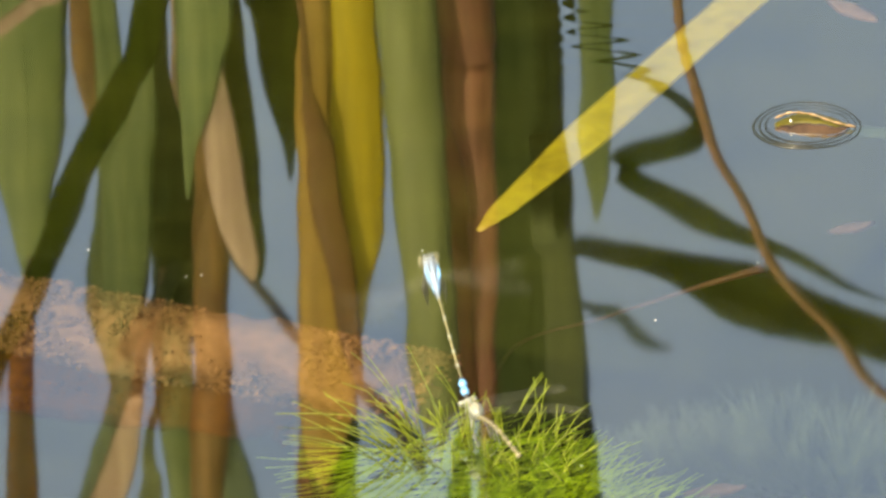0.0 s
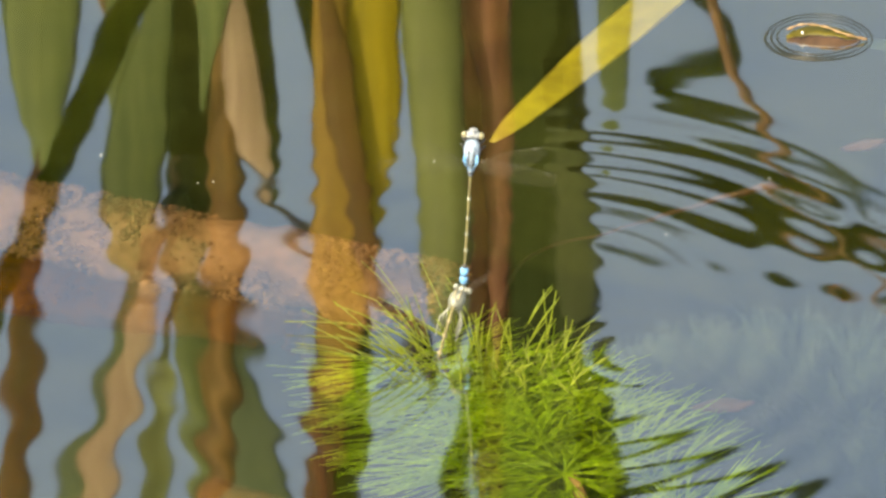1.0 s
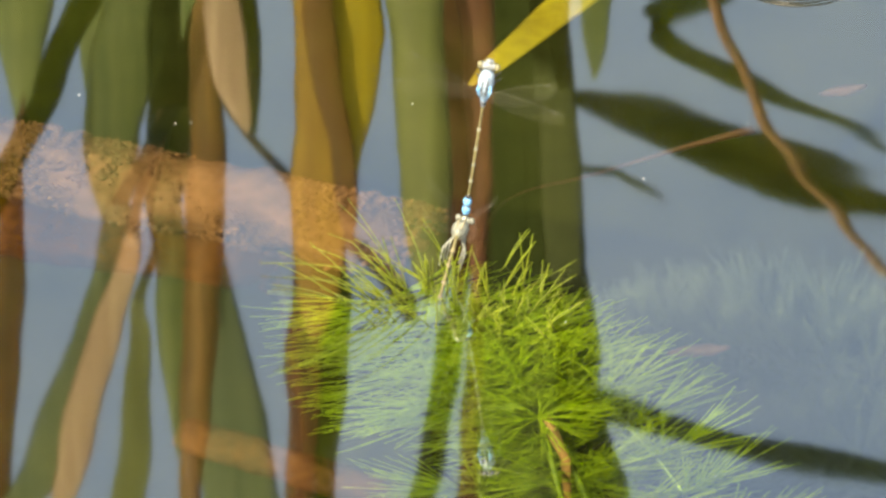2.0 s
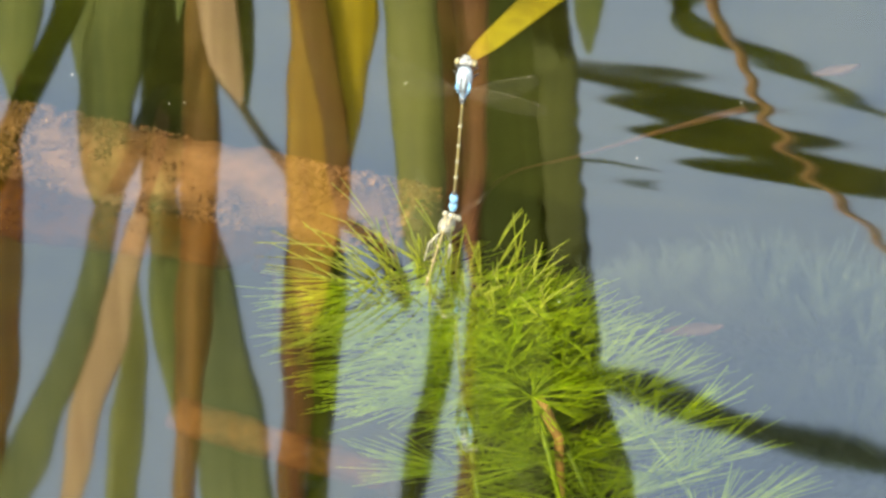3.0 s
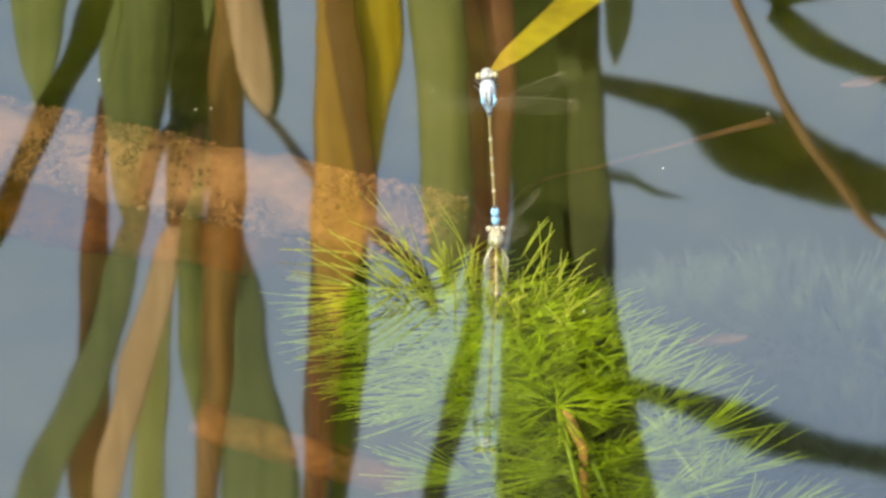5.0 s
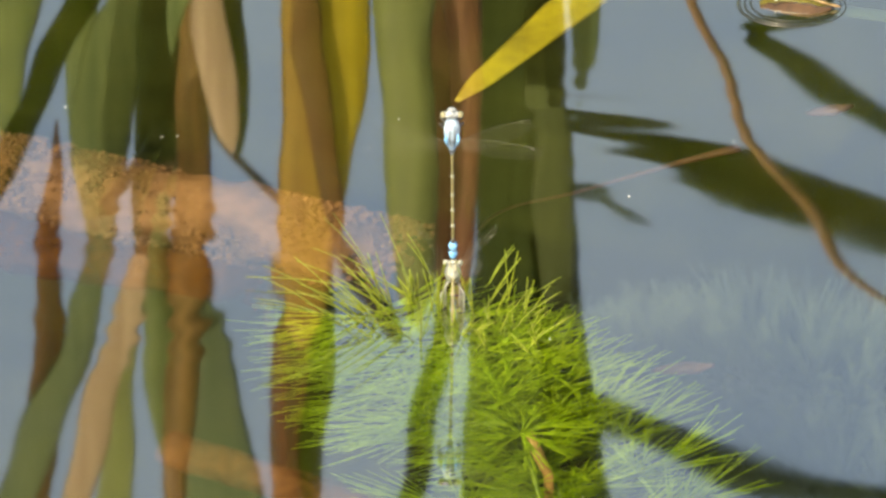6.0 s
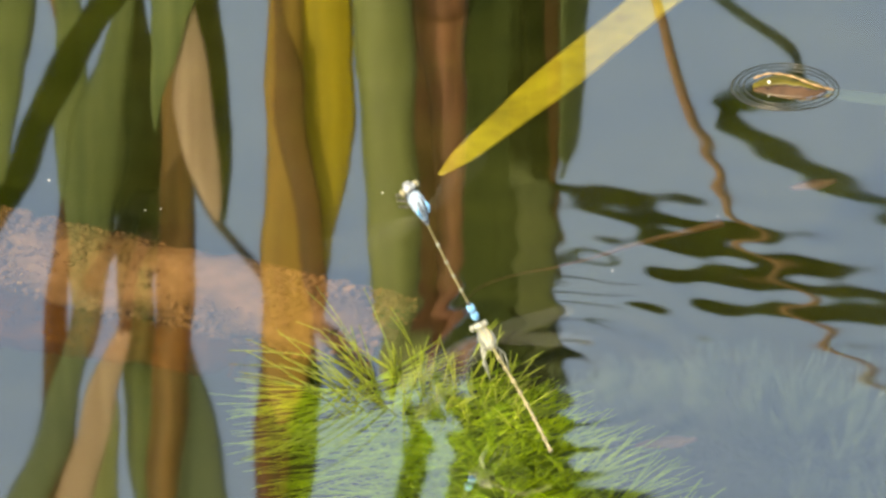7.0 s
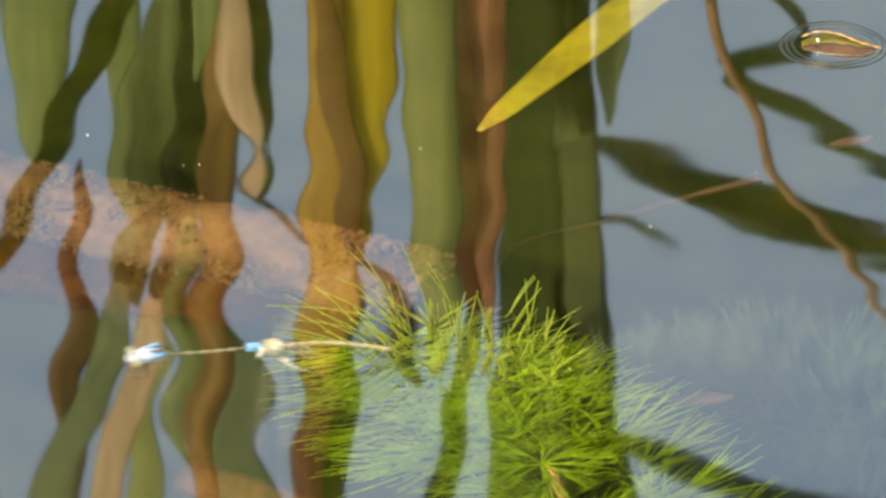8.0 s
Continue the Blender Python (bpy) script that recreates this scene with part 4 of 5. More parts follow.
def rosette(center, label):
    """The open end of a shoot, its forked leaves spread like a star towards the light."""
    rng = random.Random(12)
    thing = new("weed_rosette")
    thing.location = center
    vs, fs = [], []
    tube(vs, fs, [Vector((0.006, -0.03, -0.02)), Vector((0.002, -0.01, -0.006)), Vector((0, 0, 0))], [0.0005, 0.0005, 0.0004], 7)
    mesh_part("stem", vs, fs, M_WEEDSHADE, thing)
    for k in range(15):
        an = 2 * math.pi * k / 15 + rng.gauss(0, 0.12)
        out = Vector((math.cos(an), math.sin(an) * 0.62, math.sin(an) * 0.5 + 0.25)).normalized()
        verts, faces = [], []
        frond(verts, faces, Vector((0, 0, 0)), out, rng.uniform(0.009, 0.015), 0.00030, rng, -0.0006 - center[2], Vector((0, 0, 0.1)), 3, 0.34)
        mesh_part("leaf", verts, faces, M_WEED, thing)
    return tagged(thing, label, "water plant")


rosette((0.0175, -0.0508, -0.0030), "star-shaped end of a green water weed shoot")
emergent_tuft((0.0050, -0.0075, 0.0), "yellow-green crown of weed standing out of the water")


# ---- floating scrap ----
def floating_scrap():
    thing = new("floating_leaf_scrap")
    thing.location = (0.0697, 0.1103, 0.0)
    bm = bmesh.new()
    nu, nv = 22, 12
    rows = []
    for i in range(nu + 1):
        u = i / nu
        x = (u - 0.42) * 0.0150
        half = 0.0052 * math.sin(math.pi * min(1, 0.06 + u * 0.93)) ** 0.7
        row = []
        for j in range(nv + 1):
            v = j / nv * 2 - 1
            z = 0.0016 * (1 - v * v) * math.sin(math.pi * (0.08 + 0.88 * u)) + 0.0003 * noise.noise((u * 9, v * 4, 0)) - 0.0003
            row.append(bm.verts.new((x, v * half + 0.0008 * math.sin(u * 5), z)))
        rows.append(row)
    curl = bm.copy()
    for mesh, span in ((bm, range(nv // 3, nv)), (curl, range(0, nv // 3))):
        mesh.verts.ensure_lookup_table()
        at = lambda i, j: mesh.verts[i * (nv + 1) + j]
        for i in range(nu):
            for j in span:
                mesh.faces.new((at(i, j), at(i + 1, j), at(i + 1, j + 1), at(i, j + 1)))
        bmesh.ops.delete(mesh, geom=[v for v in mesh.verts if not v.link_faces], context="VERTS")
        bmesh.ops.solidify(mesh, geom=mesh.faces[:], thickness=0.0004)
    part("blade", bm, M_SCRAP, thing)
    part("curled_edge", curl, M_SCRAPUNDER, thing, "dark brown underside curled over")
    vs, fs = [], []
    tube(vs, fs, bend([(-0.0062, 0.0012, 0.0012), (-0.003, 0.0016, 0.0021), (0.001, 0.0000, 0.0024), (0.005, -0.0018, 0.0016), (0.0094, -0.0020, 0.0004)], 6), [0.00010 + 0.00022 * math.sin(i * 0.9) ** 2 for i in range(25)], 6)
    mesh_part("midrib", vs, fs, M_SCRAPRIM, thing, "tan ridge along the fold")
    vs, fs = [], []
    tube(vs, fs, bend([(0.007, -0.0016, -0.0004), (0.013, -0.0010, -0.003), (0.03, 0.001, -0.010), (0.06, 0.004, -0.024)], 6), [0.0014, 0.0016, 0.0018, 0.002, 0.0021, 0.0022] + [0.0023] * 13, 8, 0.3, Vector((0, 1, 0.1)))
    mesh_part("sunken_end", vs, fs, M_PALEWEED, thing, "pale end of the scrap under the water")
    # White bead added in place of the bright highlight on the scrap.
    ball_v, ball_f = [], []
    tube(ball_v, ball_f, [Vector((-0.0032, -0.0008, 0.0012 + 0.0002 * k)) for k in range(4)], [0.00012, 0.00025, 0.00025, 0.00012], 8)
    mesh_part("droplet", ball_v, ball_f, M_GLINTBEAD, thing, "white bead for the highlight on the scrap")
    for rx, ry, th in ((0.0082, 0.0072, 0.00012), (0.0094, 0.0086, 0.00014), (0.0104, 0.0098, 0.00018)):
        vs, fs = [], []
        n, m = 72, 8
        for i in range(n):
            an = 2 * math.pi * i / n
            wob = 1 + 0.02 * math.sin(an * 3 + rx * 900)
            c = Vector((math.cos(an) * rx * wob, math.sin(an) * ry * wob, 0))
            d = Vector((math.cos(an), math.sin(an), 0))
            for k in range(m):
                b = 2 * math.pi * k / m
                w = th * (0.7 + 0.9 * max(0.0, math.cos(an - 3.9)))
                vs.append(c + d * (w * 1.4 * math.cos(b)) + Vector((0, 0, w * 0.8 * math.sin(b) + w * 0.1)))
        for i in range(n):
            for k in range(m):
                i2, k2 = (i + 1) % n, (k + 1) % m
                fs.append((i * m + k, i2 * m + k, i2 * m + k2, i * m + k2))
        mesh_part("ripple_ring", vs, fs, M_RINGDARK, thing, "raised ring round the scrap, dark reflection in its colour")
    return tagged(thing, "curled olive leaf scrap afloat in rings of ripples", "leaf scrap")


scrap = floating_scrap()


# Each white ball is added to draw a small sun glint on the water.
def bubble(x, y, r):
    bm = bmesh.new()
    bmesh.ops.create_uvsphere(bm, u_segments=12, v_segments=8, radius=r)
    ob = part("bubble", bm, M_GLINTBEAD)
    ob.location = (x, y, r * 0.3)
    return tagged(ob, "tiny white bead for a sun glint on the water", "bubble", "bubbles on the water")


for bx, by, br in ((-0.0677, 0.0649, 0.00017), (-0.0461, 0.0537, 0.00012), (-0.0045, 0.0606, 0.00012), (0.0382, 0.0311, 0.00015), (0.0584, 0.0522, 0.00010), (-0.0490, 0.0533, 0.00010), (0.0227, -0.0209, 0.00012)):
    bubble(bx, by, br)


# ---- damselflies ----
def body(x, y, z, dx, dy, dz):
    """A pose at (x, y, z) with the local z along (dx, dy, dz) and the back (local y) turned up and to the viewer."""
    d = Vector((dx, dy, dz)).normalized()
    back = Vector((0, -0.62, 0.78))
    back = (back - d * back.dot(d)).normalized()
    side = back.cross(d)
    m = Matrix((side, back, d)).transposed().to_4x4()
    return Matrix.Translation((x, y, z)) @ m


def ball(name, center, size, mat, parent, label="", turn=0.0):
    bm = bmesh.new()
    bmesh.ops.create_uvsphere(bm, u_segments=16, v_segments=10, radius=1.0)
    for v in bm.verts:
        v.co = Vector((v.co.x * size[0], v.co.y * size[1], v.co.z * size[2]))
        if turn:
            v.co = Matrix.Rotation(radians(turn), 3, "X") @ v.co
        v.co += Vector(center)
    return part(name, bm, mat, parent, label)


def rod(name, pts, radii, mat, parent, label="", sides=8):
    vs, fs = [], []
    tube(vs, fs, [Vector(p) for p in pts], radii, sides)
    return mesh_part(name, vs, fs, mat, parent, label)


def wing(parent, root, side, lower, length=0.0185, mat=None):
    """A narrow clear wing with its veins; its root is the origin, and it spreads along the local x."""
    bm = bmesh.new()
    n = 14
    top, bot = [], []
    for i in range(n + 1):
        u = i / n
        wide = 0.0034 * (0.10 + 0.95 * math.sin(math.pi * min(1.0, u ** 0.75) * 0.86)) * (1 if u < 0.93 else 0.75)
        top.append(bm.verts.new((side * u * length, 0, wide * 0.30)))
        bot.append(bm.verts.new((side * u * length, 0.0002 * math.sin(u * 9), -wide * 0.70)))
    for i in range(n):
        bm.faces.new((top[i], bot[i], bot[i + 1], top[i + 1]))
    w = part("wing", bm, mat or M_WING, parent, "clear glassy wing")
    edge = [Vector((side * i / n * length, 0, 0.0034 * (0.10 + 0.95 * math.sin(math.pi * min(1.0, (i / n) ** 0.75) * 0.86)) * 0.30)) for i in range(n + 1)]
    rod("vein", edge, [0.00005] * (n + 1), M_VEIN, w, sides=4)
    rod("wing_spot", [(side * length * 0.87, 0.0001, 0.0006), (side * length * 0.91, 0.0001, 0.0006)], [0.00015, 0.00015], M_VEIN, w, sides=6)
    w.location = root
    return w


def leg(parent, root, knee, foot, mat):
    rod("leg", [root, knee, foot], [0.00022, 0.00016, 0.00010], mat, parent, sides=6)


def segments(parent, path, n, radius, main, ring, end_mat=None, ends=()):
    """The jointed tail: each ring-edged joint is a part."""
    line = bend(path, 12)
    total = len(line) - 1
    for k in range(n):
        a, b = int(k * total / n), int((k + 1) * total / n)
        seg = line[a:b + 1]
        fat = 3.1 if k in ends else 1.0
        m = end_mat if k in ends else main
        top = max(1, len(seg) - 1)
        shape = [0.80 + 0.34 * math.sin(math.pi * i / top) if k in ends else 0.86 + 0.16 * i / top for i in range(len(seg))]
        rod("tail_segment", seg, [radius * fat * w for w in shape], m, parent, "bright blue tail segment" if k in ends else "")
        if k not in ends:
            d = (seg[-1] - seg[-2]).normalized()
            rod("tail_ring", [seg[-1] - d * 0.00022, seg[-1] + d * 0.00022], [radius * 1.5, radius * 1.5], ring, parent)


def taper(name, rings, mat, parent, label=""):
    """A rounded body from rings of (z, y, half width, half depth)."""
    vs, fs = [], []
    n = 14
    for z, y, a, b in rings:
        vs += [Vector((a * math.cos(2 * math.pi * k / n), y + b * math.sin(2 * math.pi * k / n), z)) for k in range(n)]
    for i in range(len(rings) - 1):
        fs += [(i * n + k, i * n + (k + 1) % n, (i + 1) * n + (k + 1) % n, (i + 1) * n + k) for k in range(n)]
    fs += [tuple(reversed(range(n))), tuple((len(rings) - 1) * n + k for k in range(n))]
    return mesh_part(name, vs, fs, mat, parent, label)


def male():
    thing = new("damselfly")
    segments(thing, [(0, 0, 0.0022), (0, -0.0003, 0.008), (0, -0.0002, 0.014), (0, 0, 0.0220)], 5, 0.00023, M_DUN, M_CREAM)
    segments(thing, [(0, 0.0001, -0.0013), (0, 0, 0.0004), (0, 0, 0.0020)], 2, 0.00022, M_DUN, M_CREAM, M_BLUE, (0, 1))
    rod("tail_band", [(0, 0, 0.0018), (0, 0, 0.0028)], [0.00052, 0.00030], M_BLACK, thing, "black band above the blue joints")
    rod("tail_band", [(0, 0, 0.00025), (0, 0, 0.00045)], [0.00064, 0.00064], M_BLACK, thing)
    rod("tail_clasp", [(0, 0, -0.0010), (0, 0.0002, -0.0024)], [0.00045, 0.0002], M_BLACK, thing)
    taper("waist", [(0.0214, 0, 0.00027, 0.00027), (0.0220, 0, 0.00045, 0.0005), (0.0230, 0.0001, 0.00062, 0.0007), (0.0242, 0.0002, 0.00075, 0.0009)], M_PALE, thing, "pale first joints of the tail")
    taper("waist_band", [(0.0231, 0.0001, 0.00066, 0.00074), (0.0235, 0.0001, 0.00072, 0.0008), (0.0242, 0.0002, 0.00082, 0.00096)], M_BLUE, thing, "blue band round the waist")
    rod("waist_ring", [(0, 0.0001, 0.0222), (0, 0.0001, 0.0225)], [0.00060, 0.00062], M_BLACK, thing)
    taper("thorax", [(0.0236, 0.0002, 0.0006, 0.0007), (0.0244, 0.0004, 0.00105, 0.0012), (0.0258, 0.0006, 0.00135, 0.0016), (0.0274, 0.0006, 0.00148, 0.0016), (0.0286, 0.0004, 0.00125, 0.0012), (0.0294, 0.0002, 0.0006, 0.0006)], M_PALE, thing, "pale blue thorax")
    for s in (-1, 1):
        rod("stripe", [(s * 0.00030, 0.0020, 0.0248), (s * 0.00045, 0.00232, 0.0264), (s * 0.00042, 0.0021, 0.0282)], [0.00006, 0.00011, 0.00007], M_BLACK, thing)
        rod("shoulder_band", [(s * 0.0008, 0.0015, 0.0244), (s * 0.0011, 0.0018, 0.0258), (s * 0.0010, 0.0018, 0.0270)], [0.0002, 0.00034, 0.00012], M_BLUE, thing)
        ball("eye", (s * 0.00150, 0.0002, 0.0301), (0.00056, 0.00066, 0.00070), M_EYE, thing, "bulging yellow-green eye")
        for z, out in ((0.0278, 0.0016), (0.0268, 0.0020), (0.0255, 0.0022)):
            leg(thing, (s * 0.0006, -0.0010, z), (s * out, -0.0030, z + 0.0006), (s * out * 0.7, -0.0052, z - 0.0012), M_BLACK)
    ball("head", (0, 0.0001, 0.0301), (0.0016, 0.0009, 0.0007), M_HEAD, thing, "pale head")
    ball("face", (0, -0.0004, 0.0308), (0.0008, 0.0005, 0.0004), M_HEAD, thing)
    wings = [wing(thing, (s * 0.0004, 0.0019, 0.0256 - 0.0013 * low), s, low) for s in (-1, 1) for low in (0, 1)]
    return tagged(thing, "blue male damselfly clasping a female by his tail", "damselfly", "pair of damselflies"), wings


def female():
    """Local z runs from her neck to the tip of her tail."""
    thing = new("damselfly")
    ball("head", (0, 0.0000, 0.0000), (0.0012, 0.0008, 0.0007), M_CREAM, thing, "cream head")
    ball("thorax", (0, 0.0002, 0.0036), (0.0015, 0.0017, 0.0028), M_CREAM, thing, "cream and pale green thorax", -12)
    for s in (-1, 1):
        ball("eye", (s * 0.00125, 0.0002, 0.0000), (0.00052, 0.00062, 0.00060), M_CREAM, thing, "bulging yellow-green eye")
        rod("stripe", [(s * 0.00045, 0.0017, 0.0016), (s * 0.0005, 0.0020, 0.0036), (s * 0.00045, 0.0017, 0.0056)], [0.00014, 0.0002, 0.00014], M_STRAW, thing)
        for z, out in ((0.0018, 0.0013), (0.0030, 0.0017), (0.0042, 0.0021)):
            leg(thing, (s * 0.0006, -0.0010, z), (s * out, -0.0034, z + 0.0010), (s * out * 0.9, -0.0064, z + 0.0026), M_CREAM)
    tail = ball("tail", (0, 0, 0), (0.0005, 0.0005, 0.0006), M_DUN, thing, "slender dun tail")
    segments(tail, [(0, 0, 0), (0, 0.0004, 0.0065), (0, -0.0001, 0.013), (0, -0.0016, 0.0185), (0, -0.0032, 0.0228)], 9, 0.00030, M_DUN, M_STRAW)
    wings = [wing(thing, (s * 0.0004, 0.0015, 0.0042 + 0.0013 * low), s, low, 0.019, M_WINGSTILL) for s in (-1, 1) for low in (0, 1)]
    return tagged(thing, "cream female damselfly held at the neck by the male", "damselfly", "pair of damselflies"), wings, tail


male_fly, male_wings = male()
female_fly, female_wings, female_tail = female()


# ---- what moves ----
def sway(ob, rows):
    """Leans a reed in the wind about its root, by degrees in its plane."""
    x, y, z = ob.location
    walk(ob, [(t, pose(x, y, z, 0, a, 0)) for t, a in rows])


def flutter(ob, i, flying_from, rest, sweep):
    """Wings stand half spread while the pair sits, and beat while it flies."""
    x, y, z = ob.location
    s = 1 if i >= 2 else -1
    rows = []
    for k in range(81):
        t = k / 10
        beat = t < 0.15 or t >= flying_from
        a = (28 if k % 2 else -22) if beat else rest + 3 * math.sin(k * 1.3 + i)
        back = 0 if beat else sweep
        rows.append((t, pose(x, y, z, 0, s * ((-12 if i % 2 else 10) - back), s * a)))
    walk(ob, rows)


def motions():
    walk(water, [(k * 0.5, pose(SPEED * k * 0.5, 0, 0)) for k in range(17)])
    walk(scrap, [
        (0.0, pose(0.0714, 0.1073, 0)), (1.0, pose(0.0709, 0.1092, 0)), (4.0, pose(0.0716, 0.1090, 0)),
        (6.4, pose(0.0724, 0.1078, 0)), (7.0, pose(0.0738, 0.1048, 0)), (7.5, pose(0.0755, 0.1042, 0)), (8.0, pose(0.0756, 0.1042, 0))])
    bends = [(0.0, 0.0), (1.0, 0.8), (1.5, 1.1), (3.0, 2.6), (3.5, 3.4), (4.5, 5.0), (6.0, 6.0), (7.0, 5.4), (8.0, 4.0)]
    sway(folded_leaf, bends)
    walk(fold_blade, [(t, pose(*fold_blade.location, 0, -1.25 * a, 0)) for t, a in bends])
    for leaf in (shade_leaf, deep_leaf):
        sway(leaf, [(0.0, -0.30), (1.0, -0.40), (1.5, -0.35), (3.0, 0.0), (4.5, 0.0), (6.0, 0.0), (6.5, -0.2), (7.0, 0.0), (7.5, -0.4), (8.0, 0.1)])
    sway(drooping_leaf, [(0.0, -2.0), (1.0, -2.3), (1.5, -2.2), (3.0, -2.0), (3.5, -1.5), (4.5, 0.0), (6.0, -0.4), (6.5, -1.3), (7.0, 0.4), (7.5, -1.1), (8.0, -0.4)])
    sway(tan_low, [(0.0, -0.8), (1.5, -0.9), (3.0, -0.25), (3.5, -0.45), (4.5, 0.0), (6.0, 0.1), (7.0, 0.0), (7.5, -0.5), (8.0, 0.0)])
    sway(short_leaf, [(0.0, 0.0), (0.5, 0.1), (1.0, 0.4), (1.5, 1.0), (3.0, 1.5), (8.0, 1.6)])
    sway(pale_leaf, [(0.0, 0.9), (1.0, 0.6), (3.0, 0.1), (6.0, 0.1), (7.0, 0.3), (8.0, 0.7)])
    sway(green_leaf, [(0.0, 0.0), (6.0, 0.0), (7.0, 0.2), (8.0, 0.5)])
    sway(broad_leaf, [(0.0, 0.0), (1.5, -0.1), (3.0, -0.2), (4.5, -0.3), (6.0, -0.3), (8.0, -0.1)])
    for i, w in enumerate(male_wings):
        flutter(w, i, 6.35, 30, 22)
    for i, w in enumerate(female_wings):
        flutter(w, i, 6.35, 65, 45)
    walk(female_tail, [(t, pose(0, 0.0002, 0.0060, a, 0, 0)) for t, a in ((0.0, -20), (0.2, 30), (0.4, 66), (2.0, 68), (4.0, 66), (6.1, 66), (6.35, -4), (6.5, -15), (6.7, 0), (7.0, 4), (8.0, 6))])
    walk(male_fly, [
        (0.0, body(0.0023, -0.0044, 0.0069, -0.188, 0.903, 0.387)),
        (0.1, body(-0.0020, -0.0045, 0.0069, 0.052, -0.275, 0.960)),
        (0.2, body(-0.0017, -0.0030, 0.0094, 0.115, -0.230, 0.966)),
        (0.3, body(-0.0030, -0.0016, 0.0118, 0.062, -0.154, 0.986)),
        (0.4, body(-0.0024, -0.0009, 0.0129, 0.096, -0.025, 0.995)),
        (0.5, body(-0.0005, -0.0019, 0.0113, 0.062, -0.002, 0.998)),
        (0.7, body(0.0017, -0.0025, 0.0103, 0.025, -0.123, 0.992)),
        (1.0, body(0.0006, -0.0023, 0.0106, 0.064, -0.064, 0.996)),
        (1.3, body(-0.0018, -0.0038, 0.0079, 0.074, 0.042, 0.996)),
        (1.5, body(-0.0020, -0.0023, 0.0106, 0.036, 0.150, 0.988)),
        (1.7, body(0.0056, -0.0009, 0.0131, 0.092, -0.060, 0.994)),
        (2.8, body(0.0039, -0.0030, 0.0094, 0.166, -0.021, 0.986)),
        (3.0, body(0.0041, -0.0034, 0.0102, 0.078, -0.062, 0.995)),
        (3.2, body(0.0063, -0.0026, 0.0101, 0.184, 0.004, 0.983)),
        (3.5, body(0.0054, -0.0033, 0.0089, 0.180, -0.072, 0.981)),
        (4.0, body(0.0032, -0.0029, 0.0096, -0.051, -0.064, 0.997)),
        (4.5, body(0.0069, -0.0032, 0.0090, -0.057, -0.033, 0.998)),
        (4.7, body(0.0072, -0.0032, 0.0090, -0.057, -0.033, 0.998)),
        (5.8, body(0.0061, -0.0031, 0.0093, -0.047, -0.154, 0.987)),
        (6.0, body(0.0055, -0.0037, 0.0081, -0.013, -0.117, 0.993)),
        (6.1, body(0.0018, -0.0032, 0.0089, -0.129, -0.144, 0.981)),
        (6.2, body(0.0008, -0.0027, 0.0100, -0.255, -0.193, 0.947)),
        (6.3, body(0.0022, -0.0000, 0.0146, -0.209, -0.120, 0.971)),
        (6.4, body(0.0194, 0.0129, 0.0369, 0.051, 0.996, -0.075)),
        (6.5, body(0.0482, 0.0171, 0.0441, 0.023, 0.998, 0.058)),
        (6.6, body(0.0457, 0.0070, 0.0266, -0.080, 0.997, -0.019)),
        (6.7, body(0.0227, -0.0182, 0.0202, -0.592, 0.799, 0.108)),
        (6.8, body(0.0121, -0.0275, 0.0172, -0.605, 0.788, 0.119)),
        (6.9, body(0.0146, -0.0317, 0.0152, -0.451, 0.888, 0.087)),
        (7.0, body(0.0120, -0.0155, 0.0173, -0.385, -0.140, 0.912)),
        (7.1, body(0.0082, -0.0074, 0.0163, -0.384, -0.138, 0.913)),
        (7.2, body(0.0024, 0.0008, 0.0162, -0.437, -0.063, 0.897)),
        (7.3, body(0.0053, 0.0074, 0.0165, -0.310, 0.013, 0.951)),
        (7.4, body(0.0154, 0.0164, 0.0186, -0.395, -0.048, 0.917)),
        (7.5, body(0.0268, 0.0229, 0.0256, -0.442, -0.238, 0.865)),
        (7.6, body(0.0106, 0.0154, 0.0413, -0.685, -0.194, 0.702)),
        (7.7, body(-0.0207, 0.0126, 0.0363, -0.918, -0.313, 0.243)),
        (7.8, body(-0.0448, -0.0069, 0.0220, -0.915, -0.400, 0.053)),
        (7.9, body(-0.0474, -0.0520, 0.0220, -0.839, -0.530, 0.123)),
        (8.0, body(-0.0322, -0.0516, 0.0220, -0.652, -0.684, 0.327)),
    ])
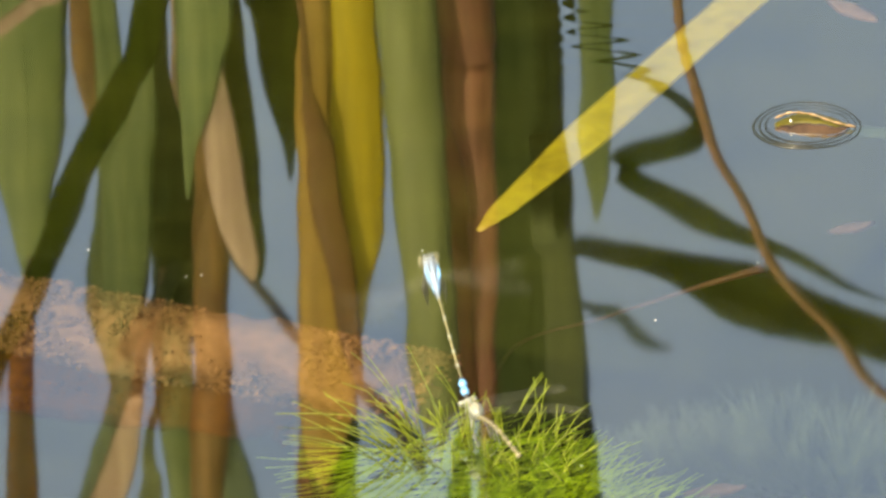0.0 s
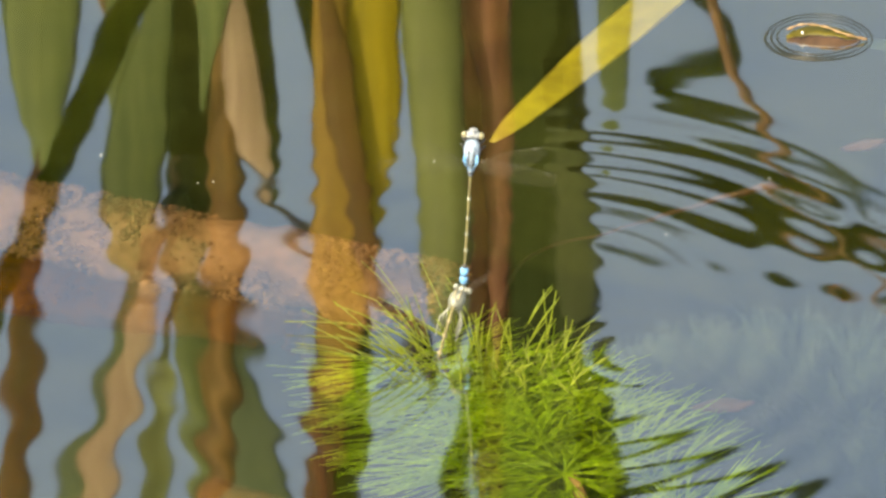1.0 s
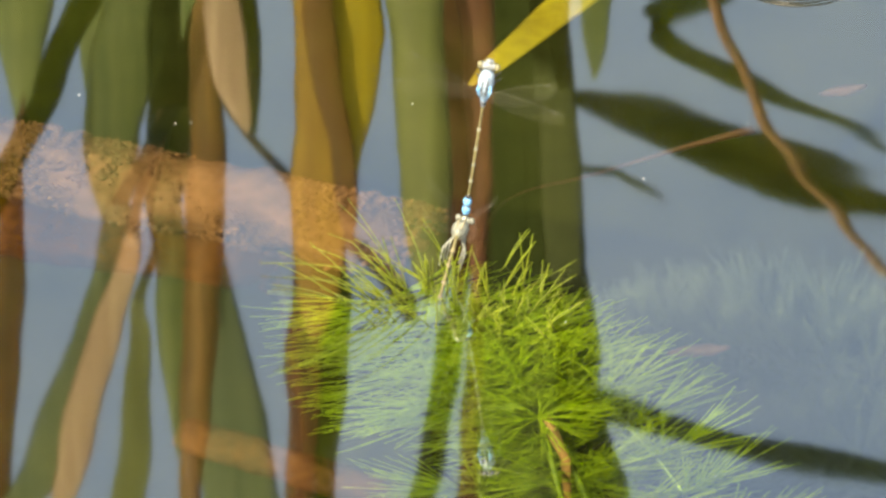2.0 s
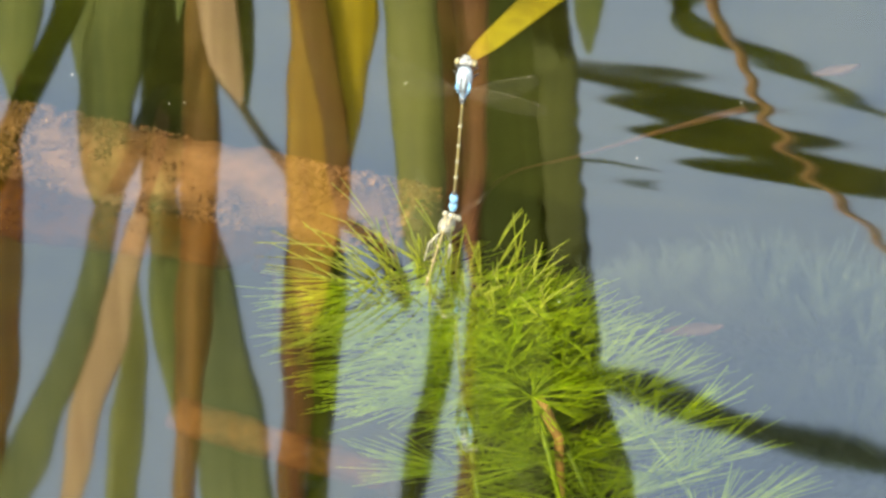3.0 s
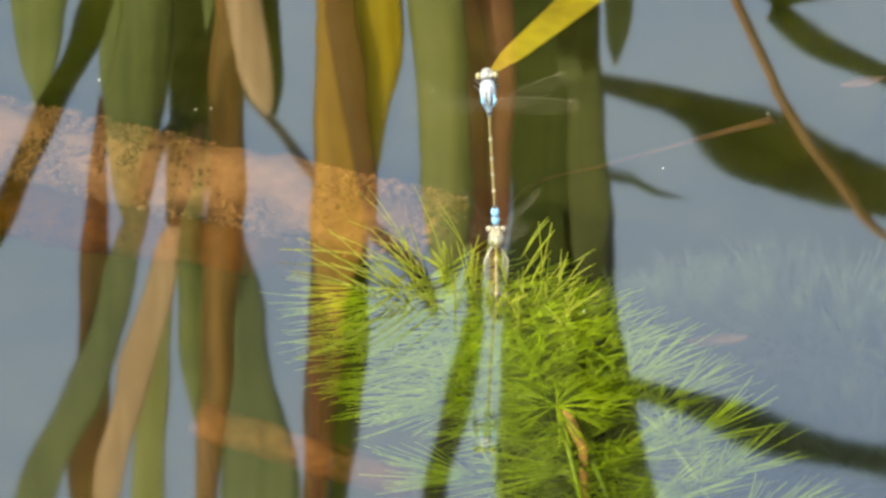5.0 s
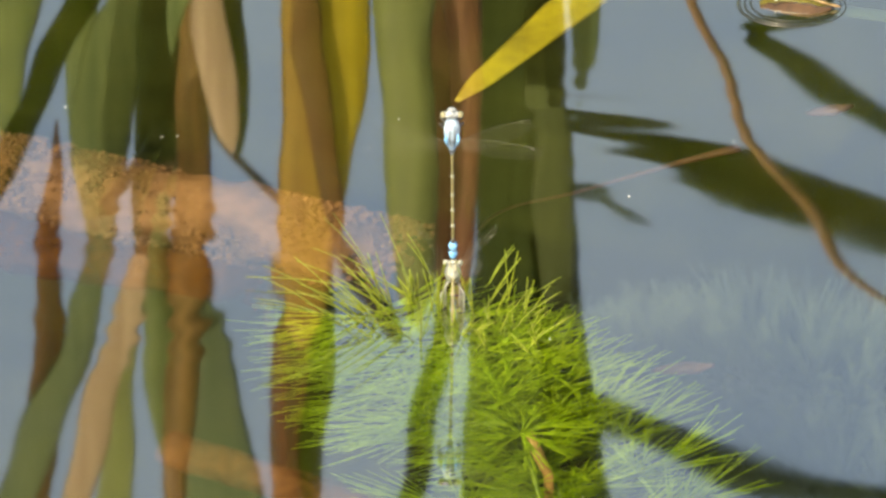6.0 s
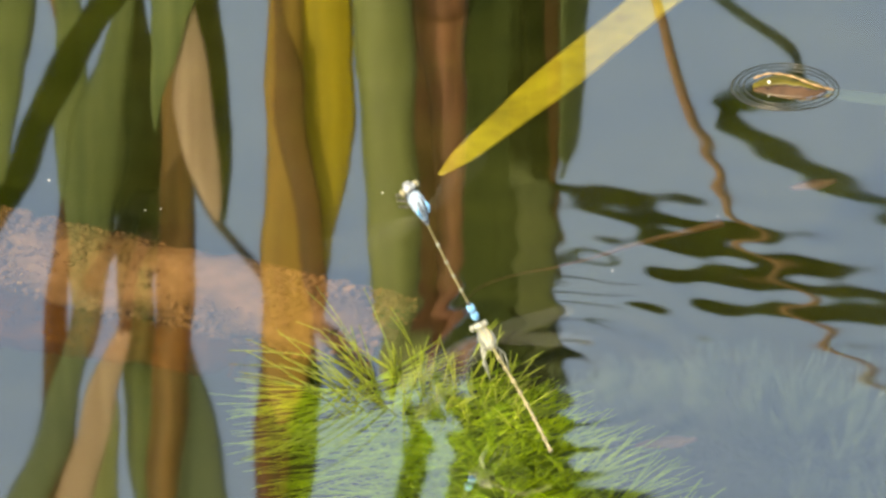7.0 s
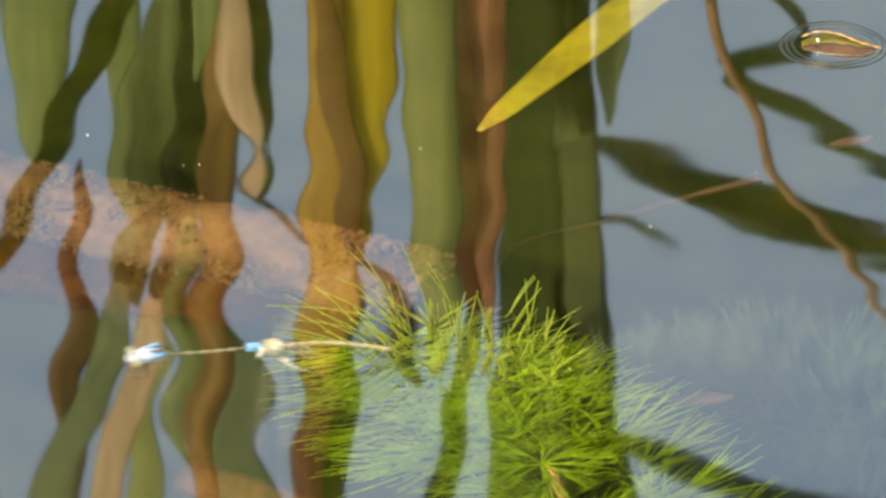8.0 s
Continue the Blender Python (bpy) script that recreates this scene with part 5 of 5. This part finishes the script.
    walk(female_fly, [
        (0.0, body(0.0029, -0.0068, 0.0056, 0.336, -0.942, -0.004)),
        (0.1, body(-0.0020, -0.0052, 0.0050, 0.080, -0.988, 0.131)),
        (0.2, body(-0.0019, -0.0039, 0.0073, -0.066, -0.998, 0.006)),
        (0.3, body(-0.0032, -0.0026, 0.0097, -0.055, -0.998, -0.002)),
        (0.4, body(-0.0026, -0.0021, 0.0108, -0.071, -0.997, -0.013)),
        (0.5, body(-0.0007, -0.0031, 0.0092, -0.081, -0.997, -0.018)),
        (0.7, body(0.0016, -0.0035, 0.0081, -0.126, -0.992, -0.020)),
        (1.0, body(0.0003, -0.0034, 0.0085, -0.293, -0.979, -0.065)),
        (1.3, body(-0.0021, -0.0051, 0.0058, -0.291, -0.985, -0.005)),
        (1.5, body(-0.0023, -0.0037, 0.0084, -0.366, -0.978, -0.029)),
        (1.7, body(0.0053, -0.0019, 0.0110, -0.249, -0.981, -0.031)),
        (2.8, body(0.0035, -0.0042, 0.0073, -0.300, -0.992, 0.002)),
        (3.0, body(0.0038, -0.0045, 0.0081, -0.280, -0.992, 0.013)),
        (3.2, body(0.0059, -0.0038, 0.0081, -0.300, -0.988, 0.030)),
        (3.5, body(0.0050, -0.0044, 0.0069, -0.300, -0.984, 0.070)),
        (4.0, body(0.0032, -0.0040, 0.0075, -0.008, -1.000, 0.028)),
        (4.5, body(0.0070, -0.0044, 0.0069, 0.003, -0.999, 0.039)),
        (4.7, body(0.0073, -0.0044, 0.0070, 0.004, -0.999, 0.040)),
        (5.8, body(0.0062, -0.0041, 0.0072, 0.009, -0.999, 0.036)),
        (6.0, body(0.0055, -0.0047, 0.0060, -0.005, -1.000, 0.021)),
        (6.1, body(0.0021, -0.0042, 0.0069, 0.025, -0.998, 0.051)),
        (6.2, body(0.0011, -0.0036, 0.0080, 0.051, -0.996, 0.072)),
        (6.3, body(0.0025, -0.0010, 0.0125, 0.035, -0.999, 0.039)),
        (6.4, body(0.0189, 0.0109, 0.0353, -0.399, -0.542, -0.740)),
        (6.5, body(0.0477, 0.0147, 0.0435, -0.481, -0.847, 0.228)),
        (6.6, body(0.0459, 0.0045, 0.0255, 0.045, -0.948, -0.316)),
        (6.7, body(0.0243, -0.0198, 0.0186, 0.626, -0.515, -0.585)),
        (6.8, body(0.0136, -0.0294, 0.0159, 0.583, -0.746, -0.323)),
        (6.9, body(0.0158, -0.0339, 0.0141, 0.512, -0.840, -0.178)),
        (7.0, body(0.0130, -0.0163, 0.0150, 0.410, -0.877, -0.248)),
        (7.1, body(0.0092, -0.0083, 0.0141, 0.354, -0.917, -0.185)),
        (7.2, body(0.0035, -0.0002, 0.0139, 0.459, -0.864, -0.208)),
        (7.3, body(0.0061, 0.0063, 0.0143, 0.328, -0.926, -0.188)),
        (7.4, body(0.0162, 0.0154, 0.0163, 0.263, -0.923, -0.280)),
        (7.5, body(0.0277, 0.0225, 0.0227, 0.315, -0.558, -0.767)),
        (7.6, body(0.0122, 0.0151, 0.0388, 0.578, -0.491, -0.651)),
        (7.7, body(-0.0183, 0.0128, 0.0352, 0.988, -0.145, -0.052)),
        (7.8, body(-0.0424, -0.0065, 0.0212, 0.992, -0.050, 0.112)),
        (7.9, body(-0.0455, -0.0520, 0.0216, 0.674, -0.570, 0.470)),
        (8.0, body(-0.0306, -0.0514, 0.0214, 0.620, -0.624, 0.476)),
    ])


motions()
